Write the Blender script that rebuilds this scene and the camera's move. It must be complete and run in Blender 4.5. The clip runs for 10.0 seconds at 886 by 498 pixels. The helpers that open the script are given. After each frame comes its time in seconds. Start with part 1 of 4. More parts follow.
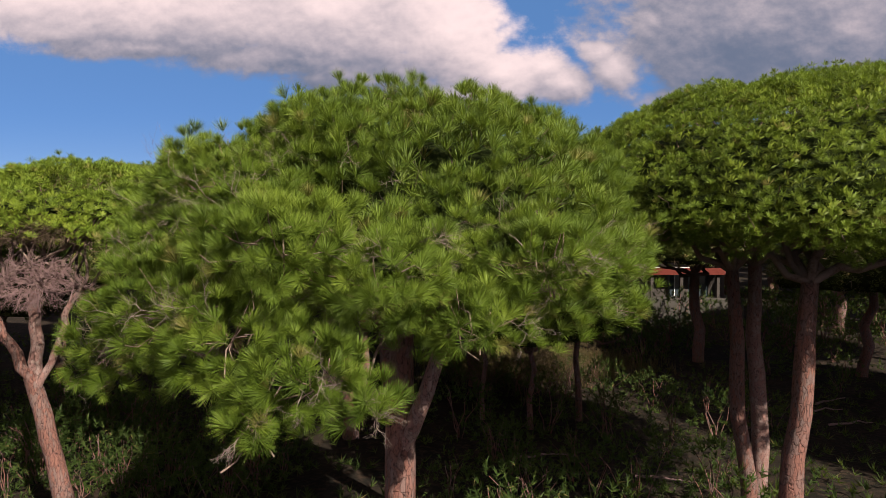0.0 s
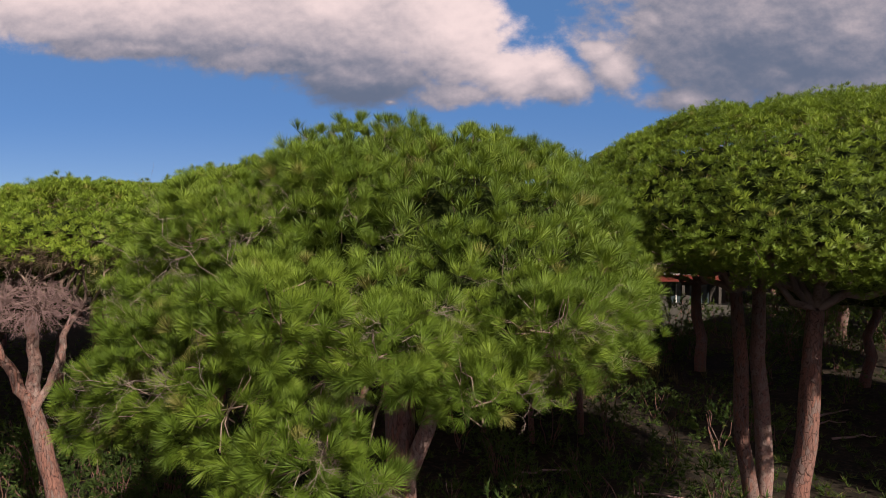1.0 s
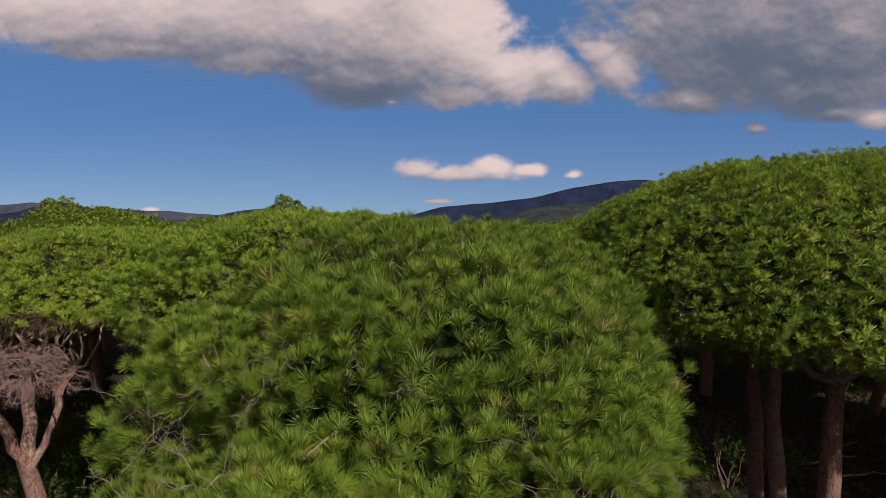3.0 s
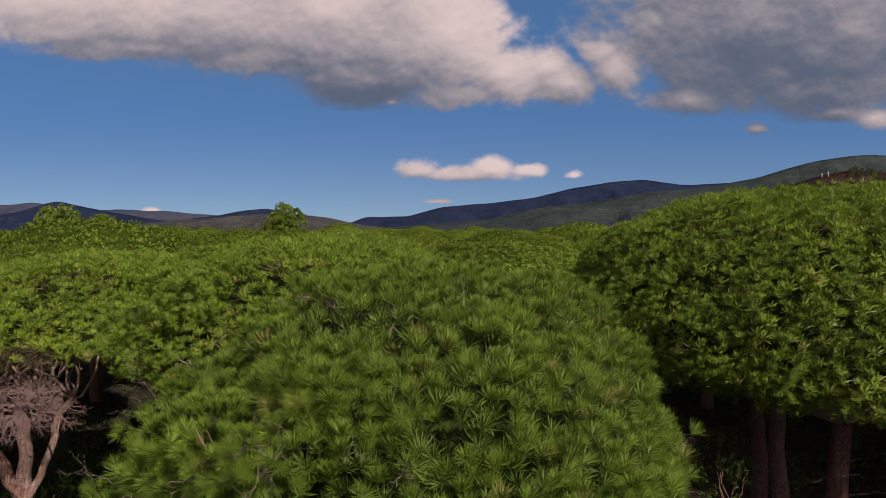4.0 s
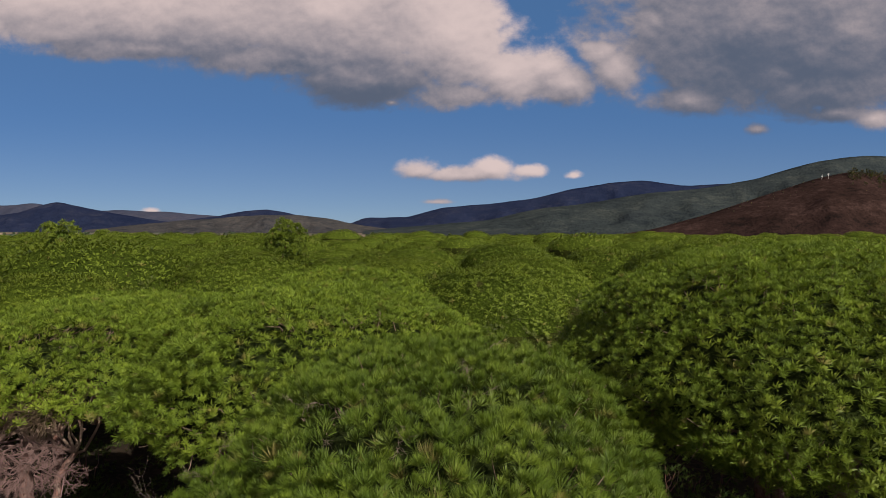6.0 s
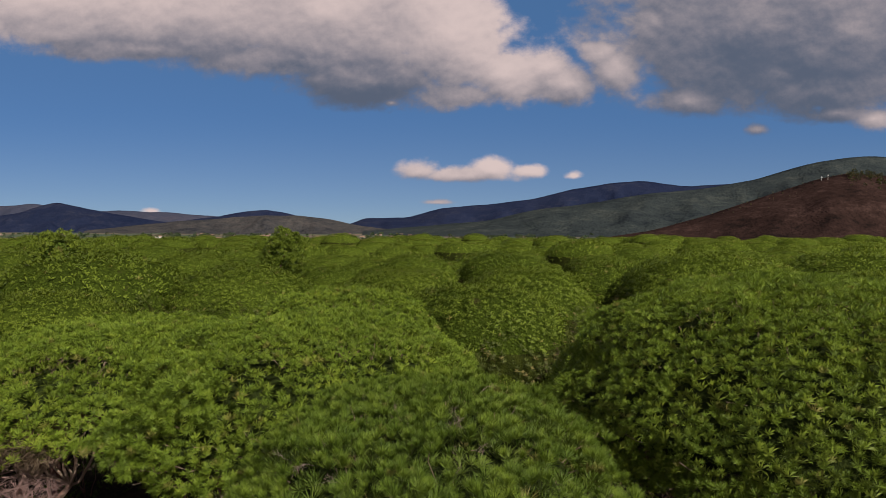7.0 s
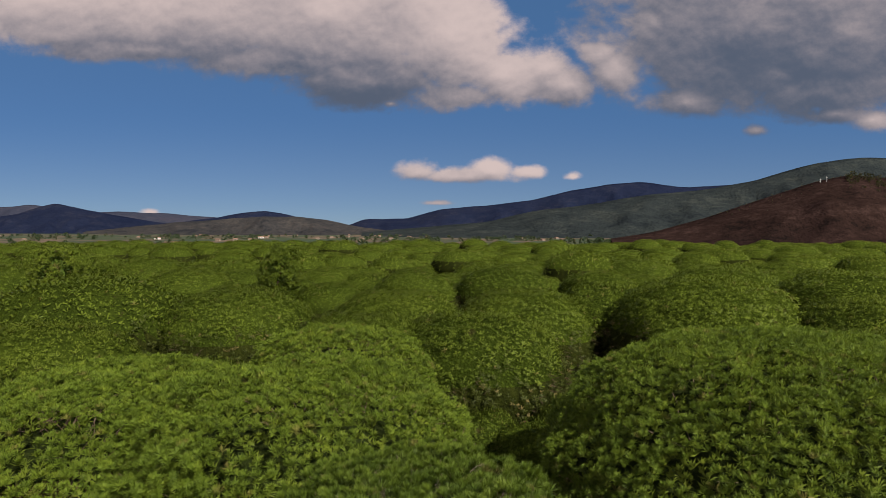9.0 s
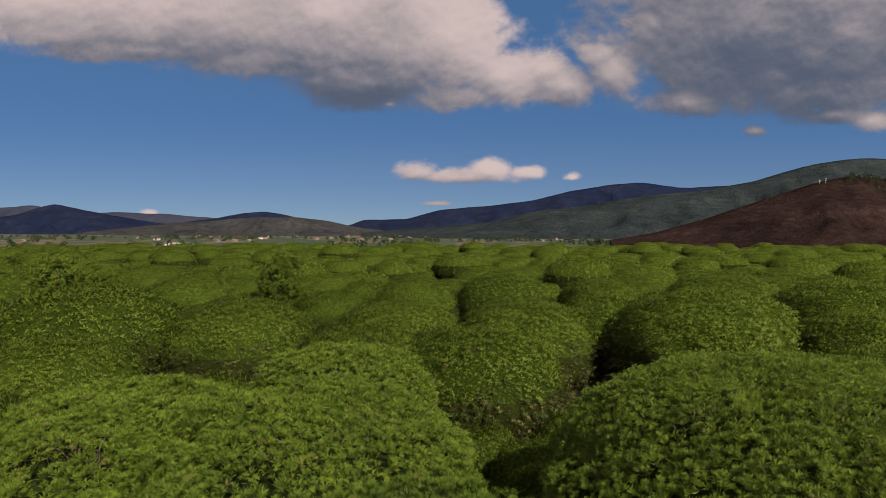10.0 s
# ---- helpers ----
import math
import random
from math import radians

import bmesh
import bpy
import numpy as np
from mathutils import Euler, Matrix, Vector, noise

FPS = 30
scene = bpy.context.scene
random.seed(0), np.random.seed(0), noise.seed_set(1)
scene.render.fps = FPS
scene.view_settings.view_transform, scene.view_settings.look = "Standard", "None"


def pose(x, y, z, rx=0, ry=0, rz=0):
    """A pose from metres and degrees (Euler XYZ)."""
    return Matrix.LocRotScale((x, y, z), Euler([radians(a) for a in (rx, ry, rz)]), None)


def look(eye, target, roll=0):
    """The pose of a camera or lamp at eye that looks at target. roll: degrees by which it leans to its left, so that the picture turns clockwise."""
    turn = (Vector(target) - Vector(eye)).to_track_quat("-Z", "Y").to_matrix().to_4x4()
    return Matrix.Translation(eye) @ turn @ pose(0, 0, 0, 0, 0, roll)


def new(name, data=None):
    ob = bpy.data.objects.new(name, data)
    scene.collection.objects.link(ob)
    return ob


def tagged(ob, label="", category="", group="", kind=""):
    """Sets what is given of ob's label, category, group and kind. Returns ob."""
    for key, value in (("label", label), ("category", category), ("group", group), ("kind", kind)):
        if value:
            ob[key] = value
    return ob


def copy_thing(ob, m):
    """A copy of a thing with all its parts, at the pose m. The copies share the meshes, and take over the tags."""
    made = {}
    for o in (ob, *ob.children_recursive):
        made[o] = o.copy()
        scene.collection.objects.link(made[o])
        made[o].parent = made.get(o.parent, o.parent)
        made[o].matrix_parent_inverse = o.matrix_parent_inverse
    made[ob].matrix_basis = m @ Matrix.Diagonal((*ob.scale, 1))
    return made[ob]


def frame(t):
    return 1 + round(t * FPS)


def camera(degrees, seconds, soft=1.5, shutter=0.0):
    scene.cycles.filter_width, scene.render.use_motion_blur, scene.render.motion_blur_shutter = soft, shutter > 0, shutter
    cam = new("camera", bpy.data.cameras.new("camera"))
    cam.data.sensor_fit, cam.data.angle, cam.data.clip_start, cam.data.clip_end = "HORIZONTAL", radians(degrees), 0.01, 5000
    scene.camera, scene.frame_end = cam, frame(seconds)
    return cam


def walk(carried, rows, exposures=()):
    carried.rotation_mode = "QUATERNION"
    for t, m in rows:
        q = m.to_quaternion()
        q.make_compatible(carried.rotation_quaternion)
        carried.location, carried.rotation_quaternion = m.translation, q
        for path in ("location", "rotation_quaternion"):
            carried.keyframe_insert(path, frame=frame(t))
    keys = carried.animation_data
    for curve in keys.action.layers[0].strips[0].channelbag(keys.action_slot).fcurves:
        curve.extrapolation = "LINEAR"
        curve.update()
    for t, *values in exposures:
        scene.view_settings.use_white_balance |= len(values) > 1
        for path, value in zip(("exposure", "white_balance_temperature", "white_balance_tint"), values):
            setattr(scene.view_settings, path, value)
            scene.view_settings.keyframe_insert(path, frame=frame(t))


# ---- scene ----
# Camera: a drone that rises 8.5 m in front of an umbrella pine
cam = camera(72.1, 10.0, soft=0.75)
TILT = -1.93
ROWS = [
    (0, 0.000, 0.000, 10.200, 0.012, -0.014),
    (0.5, 0.031, 0.108, 10.501, 0.003, 0.024),
    (1, -0.011, 0.193, 10.858, -0.004, 0.057),
    (1.5, -0.090, 0.267, 11.251, -0.009, 0.086),
    (2, -0.126, 0.389, 11.703, -0.011, 0.111),
    (2.5, -0.152, 0.560, 12.117, -0.012, 0.131),
    (4, -0.165, 1.000, 13.430, -0.001, 0.168),
    (4.5, -0.171, 1.000, 13.837, 0.006, 0.173),
    (5, -0.243, 1.002, 14.255, 0.015, 0.174),
    (5.5, -0.288, 1.037, 14.637, 0.025, 0.172),
    (7, -0.106, 1.111, 16.018, 0.067, 0.147),
    (7.5, -0.015, 1.119, 16.461, 0.084, 0.132),
    (8, 0.057, 1.138, 16.881, 0.102, 0.115),
    (8.5, 0.104, 1.172, 17.314, 0.121, 0.095),
    (9, 0.117, 1.246, 17.755, 0.142, 0.073),
    (9.5, 0.090, 1.234, 18.182, 0.164, 0.048),
    (10, 0.016, 1.127, 18.667, 0.186, 0.022),
]
walk(cam, [(t, pose(x, y, z, 90 + TILT + p, 0, w)) for t, x, y, z, p, w in ROWS],
     exposures=[(0, 0.68, 6500, 17), (1, 0.5, 6500, 16), (2.5, 0.25, 6500, 15), (4, 0.1, 6500, 14), (7, 0.03, 6500, 13), (10, -0.05, 6500, 12)])

# ---- light: sun behind the camera and to its right, blue sky with broken cloud ----
SUN_ELEV, SUN_AZ = 37.0, 143.0  # compass from +y, clockwise: where the sun stands
sun_dir = Vector((math.sin(radians(SUN_AZ)) * math.cos(radians(SUN_ELEV)),
                  math.cos(radians(SUN_AZ)) * math.cos(radians(SUN_ELEV)), math.sin(radians(SUN_ELEV))))
sun = new("sun", bpy.data.lights.new("sun", "SUN"))
sun.data.energy, sun.data.angle, sun.data.color = 7.2, radians(0.6), (1.0, 0.93, 0.78)
sun.matrix_world = look((0, 0, 60), Vector((0, 0, 60)) - sun_dir)


class Nodes:
    """Short hand for a node tree."""

    def __init__(self, tree):
        self.tree = tree

    def add(self, kind, **attrs):
        n = self.tree.nodes.new(kind)
        if "operation" in attrs:
            n.operation = attrs["operation"]
        if "blend_type" in attrs:
            n.blend_type = attrs["blend_type"]
        return n

    def put(self, socket, value):
        if hasattr(value, "links"):
            self.tree.links.new(value, socket)
        else:
            socket.default_value = value

    def math(self, op, a, b=0.0, c=0.0, clamp=False):
        n = self.tree.nodes.new("ShaderNodeMath")
        n.operation, n.use_clamp = op, clamp
        for i, v in enumerate((a, b, c)):
            self.put(n.inputs[i], v)
        return n.outputs[0]

    def step(self, value, lo, hi, a=0.0, b=1.0):
        n = self.tree.nodes.new("ShaderNodeMapRange")
        n.interpolation_type = "SMOOTHSTEP"
        for i, v in enumerate((value, lo, hi, a, b)):
            self.put(n.inputs[i], v)
        return n.outputs[0]

    def mix(self, fac, a, b, blend="MIX"):
        n = self.tree.nodes.new("ShaderNodeMix")
        n.data_type, n.blend_type = "RGBA", blend
        self.put(n.inputs[0], fac)
        self.put(n.inputs[6], a)
        self.put(n.inputs[7], b)
        return n.outputs[2]

    def noise(self, vector, scale, detail=4.0, rough=0.55, warp=0.0):
        n = self.tree.nodes.new("ShaderNodeTexNoise")
        if vector is not None:
            self.put(n.inputs["Vector"], vector)
        n.inputs["Scale"].default_value = scale
        n.inputs["Detail"].default_value = detail
        n.inputs["Roughness"].default_value = rough
        n.inputs["Distortion"].default_value = warp
        return n.outputs["Fac"]

    def xyz(self, x, y, z):
        n = self.tree.nodes.new("ShaderNodeCombineXYZ")
        for i, v in enumerate((x, y, z)):
            self.put(n.inputs[i], v)
        return n.outputs[0]


def rgb(r, g, b):
    return (r, g, b, 1.0)


# clouds as heaps: across, up (tangents of the direction), half width, half height, brightness, flatness of the base
WEST_HEAPS = [
    (-0.652, 0.375, 0.306, 0.088, 0.67, 1.0), (-0.390, 0.348, 0.241, 0.088, 0.56, 1.0), (-0.180, 0.348, 0.204, 0.113, 0.62, 1.0),
    (0.012, 0.320, 0.112, 0.104, 0.78, 1.0), (0.100, 0.252, 0.083, 0.055, 0.55, 1.0), (-0.495, 0.294, 0.185, 0.024, 0.12, 1.0),
    (-0.282, 0.278, 0.167, 0.034, 0.0, 1.0), (-0.125, 0.243, 0.150, 0.050, -0.16, 1.0), (0.165, 0.262, 0.045, 0.030, 0.50, 1.0),
    (-0.087, 0.206, 0.019, 0.008, 0.55, 1.0), (0.020, 0.218, 0.09, 0.026, 0.10, 1.0),
]
EAST_HEAPS = [
    (0.530, 0.255, 0.110, 0.060, 0.02, 1.0),
    (0.284, 0.255, 0.056, 0.046, 0.47, 1.0), (0.200, 0.236, 0.060, 0.036, 0.22, 1.0), (0.256, 0.287, 0.037, 0.023, 0.33, 1.0), (0.506, 0.348, 0.279, 0.150, 0.03, 1.0),
    (0.339, 0.338, 0.083, 0.056, 0.24, 1.0), (0.664, 0.320, 0.185, 0.102, 0.06, 1.0), (0.608, 0.226, 0.162, 0.046, -0.10, 1.0),
    (0.395, 0.208, 0.075, 0.028, 0.10, 1.0), (0.682, 0.375, 0.120, 0.028, 0.36, 1.0), (0.510, 0.162, 0.021, 0.011, 0.05, 1.0),
    (0.700, 0.180, 0.046, 0.018, 0.42, 1.0), (0.640, 0.190, 0.080, 0.020, 0.08, 1.0),
]
LOW_HEAPS = [
    (0.080, 0.097, 0.040, 0.024, 0.74, 1.5), (0.137, 0.094, 0.036, 0.015, 0.42, 1.5),
    (-0.042, 0.094, 0.040, 0.021, 0.55, 1.5), (0.030, 0.088, 0.100, 0.016, 0.30, 1.5), (0.212, 0.087, 0.019, 0.011, 0.55, 2.0), (-0.012, 0.044, 0.030, 0.007, 0.30, 1.6),
    (-0.481, 0.029, 0.020, 0.007, 0.50, 2.0), (-0.198, 0.639, 0.700, 0.090, 0.46, 1.0), (0.599, 0.621, 0.500, 0.100, 0.38, 1.0),
]
HEAPS = WEST_HEAPS + EAST_HEAPS + LOW_HEAPS


def cloud_field():
    g = bpy.data.node_groups.new("cloud_field", "ShaderNodeTree")
    g.interface.new_socket("Across", in_out="INPUT", socket_type="NodeSocketFloat")
    g.interface.new_socket("Up", in_out="INPUT", socket_type="NodeSocketFloat")
    g.interface.new_socket("Depth", in_out="OUTPUT", socket_type="NodeSocketFloat")
    g.interface.new_socket("Tone", in_out="OUTPUT", socket_type="NodeSocketFloat")
    n = Nodes(g)
    gi, go = g.nodes.new("NodeGroupInput"), g.nodes.new("NodeGroupOutput")
    u, v = gi.outputs[0], gi.outputs[1]
    total, tones, weights = None, 0.0, 1e-6
    for cu, cv, w, h, tone, flat in HEAPS:
        du = n.math("MULTIPLY", n.math("SUBTRACT", u, cu), 1 / w)
        dv = n.math("SUBTRACT", v, cv)
        dv = n.math("MULTIPLY", dv, 1 / h)
        if flat > 1:
            dv = n.math("MAXIMUM", dv, n.math("MULTIPLY", dv, -flat))
        r = n.math("SQRT", n.math("MULTIPLY_ADD", du, du, n.math("MULTIPLY", dv, dv)))
        q = n.math("MULTIPLY", n.math("SUBTRACT", 1.0, r), min(1.0, 3.2 * (h + 0.15 * w)) + 0.25)
        total = q if total is None else n.math("SMOOTH_MAX", total, q, 0.07)
        part_of = n.math("EXPONENT", n.math("MULTIPLY", q, 7.0))
        weights = n.math("ADD", part_of, weights)
        tones = n.math("MULTIPLY_ADD", part_of, tone, tones)
    at = n.xyz(u, n.math("MULTIPLY", v, 1.35), 0.0)
    rough = n.math("MULTIPLY_ADD", n.noise(at, 7.5, 6.0, 0.5, 0.15), 1.5, -0.75)
    fine = n.math("MULTIPLY_ADD", n.noise(at, 24.0, 6.0, 0.6), 0.34, -0.17)
    fine = n.math("MULTIPLY_ADD", n.noise(at, 60.0, 5.0, 0.62), 0.34, n.math("SUBTRACT", fine, 0.17))
    total = n.math("ADD", total, n.math("MULTIPLY", n.math("ADD", rough, fine), 0.5))
    n.put(go.inputs[0], total)
    n.put(go.inputs[1], n.math("DIVIDE", tones, weights))
    return g


world = bpy.data.worlds.new("world")
scene.world = world
world.use_nodes = True
wt = world.node_tree
wt.nodes.clear()
w = Nodes(wt)
sky = wt.nodes.new("ShaderNodeTexSky")
sky.sky_type, sky.sun_disc = "NISHITA", False
sky.sun_elevation, sky.sun_rotation = radians(SUN_ELEV), radians(SUN_AZ)
sky.air_density, sky.dust_density, sky.ozone_density = 0.75, 0.0, 6.0
sky.altitude = 3000
SKY = 0.085
coord = wt.nodes.new("ShaderNodeTexCoord").outputs["Generated"]
sep = wt.nodes.new("ShaderNodeSeparateXYZ")
w.put(sep.inputs[0], coord)
ahead = w.math("MAXIMUM", sep.outputs[1], 0.12)
across, up = w.math("DIVIDE", sep.outputs[0], ahead), w.math("DIVIDE", sep.outputs[2], ahead)
field = cloud_field()


def heap_at(du, dv):
    g = wt.nodes.new("ShaderNodeGroup")
    g.node_tree = field
    w.put(g.inputs[0], w.math("ADD", across, du))
    w.put(g.inputs[1], w.math("ADD", up, dv))
    return g.outputs


(here, tone), (sunward, _), (close, _) = [tuple(c) for c in (heap_at(0, 0), heap_at(0.012, 0.035), heap_at(0.003, 0.010))]
front = w.step(sep.outputs[1], 0.45, 0.62)
depth = w.math("MULTIPLY", here, front)
# Clouds added outside the view, with a bright tone below for extra fill light.
elsewhere = w.math("MULTIPLY_ADD", w.noise(coord, 2.6, 8.0, 0.6), 2.4, -1.05)
elsewhere = w.math("MULTIPLY", elsewhere, w.math("SUBTRACT", 1.0, front))
depth = w.math("ADD", depth, w.math("MULTIPLY", elsewhere, w.step(sep.outputs[2], 0.05, 0.3)))
cover = w.step(depth, -0.07, 0.17)
relief = w.math("ADD", w.math("MULTIPLY", w.math("SUBTRACT", here, sunward), 0.75), w.math("MULTIPLY", w.math("SUBTRACT", here, close), 0.75))
tone = w.math("ADD", w.math("MULTIPLY", tone, front), w.math("MULTIPLY", w.math("SUBTRACT", 1.0, front), 0.85))
lit = w.math("ADD", relief, tone)
lit = w.math("ADD", lit, w.math("MULTIPLY_ADD", w.noise(w.xyz(across, up, 3.0), 4.0, 3.0, 0.45), 0.66, -0.32))
lit = w.step(lit, -0.3, 1.22)
cloud_col = w.mix(lit, rgb(0.095, 0.12, 0.172), rgb(0.66, 0.54, 0.51))
bg_sky, bg_cloud = wt.nodes.new("ShaderNodeBackground"), wt.nodes.new("ShaderNodeBackground")
scaled_sky = w.mix(1.0, sky.outputs[0], rgb(SKY, SKY, SKY), "MULTIPLY")
blue = w.mix(w.step(up, -0.02, 0.2), rgb(0.155, 0.232, 0.325), rgb(0.068, 0.17, 0.352))
w.put(bg_sky.inputs[0], w.mix(0.72, scaled_sky, blue))
bg_sky.inputs[1].default_value = 1.0
w.put(bg_cloud.inputs[0], cloud_col)
bg_cloud.inputs[1].default_value = 1.0
ms = wt.nodes.new("ShaderNodeMixShader")
w.put(ms.inputs[0], cover)
w.put(ms.inputs[1], bg_sky.outputs[0])
w.put(ms.inputs[2], bg_cloud.outputs[0])
w.put(wt.nodes.new("ShaderNodeOutputWorld").inputs[0], ms.outputs[0])


# ---- materials ----
def material(name):
    m = bpy.data.materials.new(name)
    m.use_nodes = True
    m.node_tree.nodes.clear()
    n = Nodes(m.node_tree)
    out = m.node_tree.nodes.new("ShaderNodeOutputMaterial")
    return m, n, out


def position(n):
    return n.tree.nodes.new("ShaderNodeNewGeometry").outputs["Position"]


def needle_material(name, dark, mid, light, dry=0.06, glow=0.26, gloss=0.15):
    m, n, out = material(name)
    geo = n.tree.nodes.new("ShaderNodeNewGeometry")
    info = n.tree.nodes.new("ShaderNodeObjectInfo")
    isl = geo.outputs["Random Per Island"]
    big = n.noise(geo.outputs["Position"], 0.55, 3.0)
    small = n.noise(geo.outputs["Position"], 2.2, 2.0)
    f = n.math("ADD", n.math("MULTIPLY", big, 0.55), n.math("MULTIPLY", small, 0.75))
    f = n.math("ADD", f, n.math("MULTIPLY_ADD", info.outputs["Random"], 0.2, -0.22))
    f = n.math("ADD", f, n.math("MULTIPLY_ADD", isl, 0.3, -0.15), clamp=True)
    col = n.mix(n.step(f, 0.12, 0.52), dark, mid)
    col = n.mix(n.step(f, 0.48, 0.88), col, light)
    col = n.mix(n.math("MULTIPLY", n.math("GREATER_THAN", isl, 1 - dry), 0.6), col, rgb(0.16, 0.115, 0.045))
    p = n.tree.nodes.new("ShaderNodeBsdfPrincipled")
    n.put(p.inputs["Base Color"], col)
    p.inputs["Roughness"].default_value = 0.5
    p.inputs["Specular IOR Level"].default_value = gloss
    tr = n.tree.nodes.new("ShaderNodeBsdfTranslucent")
    n.put(tr.inputs[0], n.mix(0.5, col, rgb(0.165, 0.215, 0.02)))
    mx = n.tree.nodes.new("ShaderNodeMixShader")
    mx.inputs[0].default_value = glow
    n.put(mx.inputs[1], p.outputs[0])
    n.put(mx.inputs[2], tr.outputs[0])
    n.put(out.inputs[0], mx.outputs[0])
    return m


def solid_material(name, colours, scale, rough=0.9, bump=0.4, bump_scale=None, stretch=(1, 1, 1), fine=None, distance=0.05):
    """Two scales of noise through two or three colours, with relief."""
    m, n, out = material(name)
    mp = n.tree.nodes.new("ShaderNodeMapping")
    n.put(mp.inputs[0], position(n))
    mp.inputs["Scale"].default_value = stretch
    at = mp.outputs[0]
    a, b = n.noise(at, scale, 5.0, 0.6, 0.2), n.noise(at, fine or scale * 6, 4.0, 0.6)
    f = n.math("MULTIPLY_ADD", b, 0.4, n.math("MULTIPLY", a, 0.6))
    col = n.mix(n.step(f, 0.32, 0.52), colours[0], colours[1])
    if len(colours) > 2:
        col = n.mix(n.step(f, 0.5, 0.68), col, colours[2])
    p = n.tree.nodes.new("ShaderNodeBsdfPrincipled")
    n.put(p.inputs["Base Color"], col)
    p.inputs["Roughness"].default_value = rough
    p.inputs["Specular IOR Level"].default_value = 0.04
    if bump:
        bp = n.tree.nodes.new("ShaderNodeBump")
        bp.inputs["Strength"].default_value = bump
        bp.inputs["Distance"].default_value = distance
        n.put(bp.inputs["Height"], n.noise(at, bump_scale or scale * 3, 6.0, 0.65))
        n.put(p.inputs["Normal"], bp.outputs[0])
    n.put(out.inputs[0], p.outputs[0])
    return m


NEEDLES = needle_material("pine_needles", rgb(0.0571, 0.0907, 0.0112), rgb(0.1131, 0.1680, 0.0168), rgb(0.1960, 0.2576, 0.0280), dry=0.02)
DEEP_NEEDLES = needle_material("deep_green_needles", rgb(0.0388, 0.0659, 0.0094), rgb(0.0756, 0.1197, 0.0125), rgb(0.1301, 0.1823, 0.0208), dry=0.03)
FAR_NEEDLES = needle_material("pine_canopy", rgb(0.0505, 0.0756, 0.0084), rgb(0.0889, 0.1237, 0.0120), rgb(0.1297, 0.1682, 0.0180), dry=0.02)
# Darker needles for inner tufts: shade in the gaps is put into the colour.
SHADE_OLIVE = needle_material("shade_olive_needles", rgb(0.03, 0.055, 0.008), rgb(0.055, 0.09, 0.012), rgb(0.09, 0.125, 0.02), dry=0.05)
# Brownish old needles, made darker still for the shade on crown flanks.
LOWER = needle_material("shaded_old_needles", rgb(0.026, 0.034, 0.006), rgb(0.043, 0.055, 0.009), rgb(0.067, 0.076, 0.015), dry=0.14, glow=0.15)
# Leaf colours taken down to stand for shade on the forest floor.
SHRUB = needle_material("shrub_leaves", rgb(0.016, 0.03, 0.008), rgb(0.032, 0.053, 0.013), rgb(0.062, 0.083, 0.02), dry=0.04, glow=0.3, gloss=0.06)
DEADBRUSH = needle_material("dead_brushwood", rgb(0.035, 0.024, 0.016), rgb(0.06, 0.042, 0.028), rgb(0.10, 0.075, 0.05), dry=0.0, glow=0.1, gloss=0.05)
DRYGRASS = needle_material("dry_grass", rgb(0.05, 0.036, 0.02), rgb(0.08, 0.057, 0.03), rgb(0.12, 0.09, 0.048), dry=0.2, glow=0.3)


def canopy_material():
    """Close-set shoots of a far crown: bright tips, with shade painted into the creases."""
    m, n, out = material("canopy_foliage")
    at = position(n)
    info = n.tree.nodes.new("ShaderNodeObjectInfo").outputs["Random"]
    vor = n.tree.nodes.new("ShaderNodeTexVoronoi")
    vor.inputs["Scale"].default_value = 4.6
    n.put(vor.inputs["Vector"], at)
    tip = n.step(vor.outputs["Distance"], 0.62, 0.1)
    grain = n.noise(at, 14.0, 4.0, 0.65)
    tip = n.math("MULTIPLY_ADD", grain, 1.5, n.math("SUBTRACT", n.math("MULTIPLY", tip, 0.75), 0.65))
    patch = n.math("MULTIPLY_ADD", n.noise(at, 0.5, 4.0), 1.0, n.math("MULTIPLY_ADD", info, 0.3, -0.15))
    # darker colour in the creases stands for shade between the shoots
    crease_col = n.mix(n.step(patch, 0.35, 0.65), rgb(0.026, 0.039, 0.006), rgb(0.04, 0.059, 0.008))
    tip_col = n.mix(n.step(patch, 0.35, 0.65), rgb(0.051, 0.076, 0.010), rgb(0.08, 0.111, 0.014))
    col = n.mix(n.step(tip, 0.1, 0.8), crease_col, tip_col)
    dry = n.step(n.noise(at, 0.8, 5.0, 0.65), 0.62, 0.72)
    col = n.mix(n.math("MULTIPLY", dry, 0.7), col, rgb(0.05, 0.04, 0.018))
    p = n.tree.nodes.new("ShaderNodeBsdfPrincipled")
    n.put(p.inputs["Base Color"], col)
    p.inputs["Roughness"].default_value = 0.9
    p.inputs["Specular IOR Level"].default_value = 0.0
    bp = n.tree.nodes.new("ShaderNodeBump")
    bp.inputs["Strength"].default_value = 1.0
    bp.inputs["Distance"].default_value = 0.13
    n.put(bp.inputs["Height"], tip)
    n.put(p.inputs["Normal"], bp.outputs[0])
    n.put(out.inputs[0], p.outputs[0])
    return m


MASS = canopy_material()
# Brown-green lower foliage, its colour darkened so that gaps read as shade.
UNDER = solid_material("shaded_lower_foliage", (rgb(0.009, 0.011, 0.003), rgb(0.018, 0.023, 0.004), rgb(0.032, 0.038, 0.007)), 2.5, 1.0, 1.0, 7.0, fine=9.0, distance=0.16)
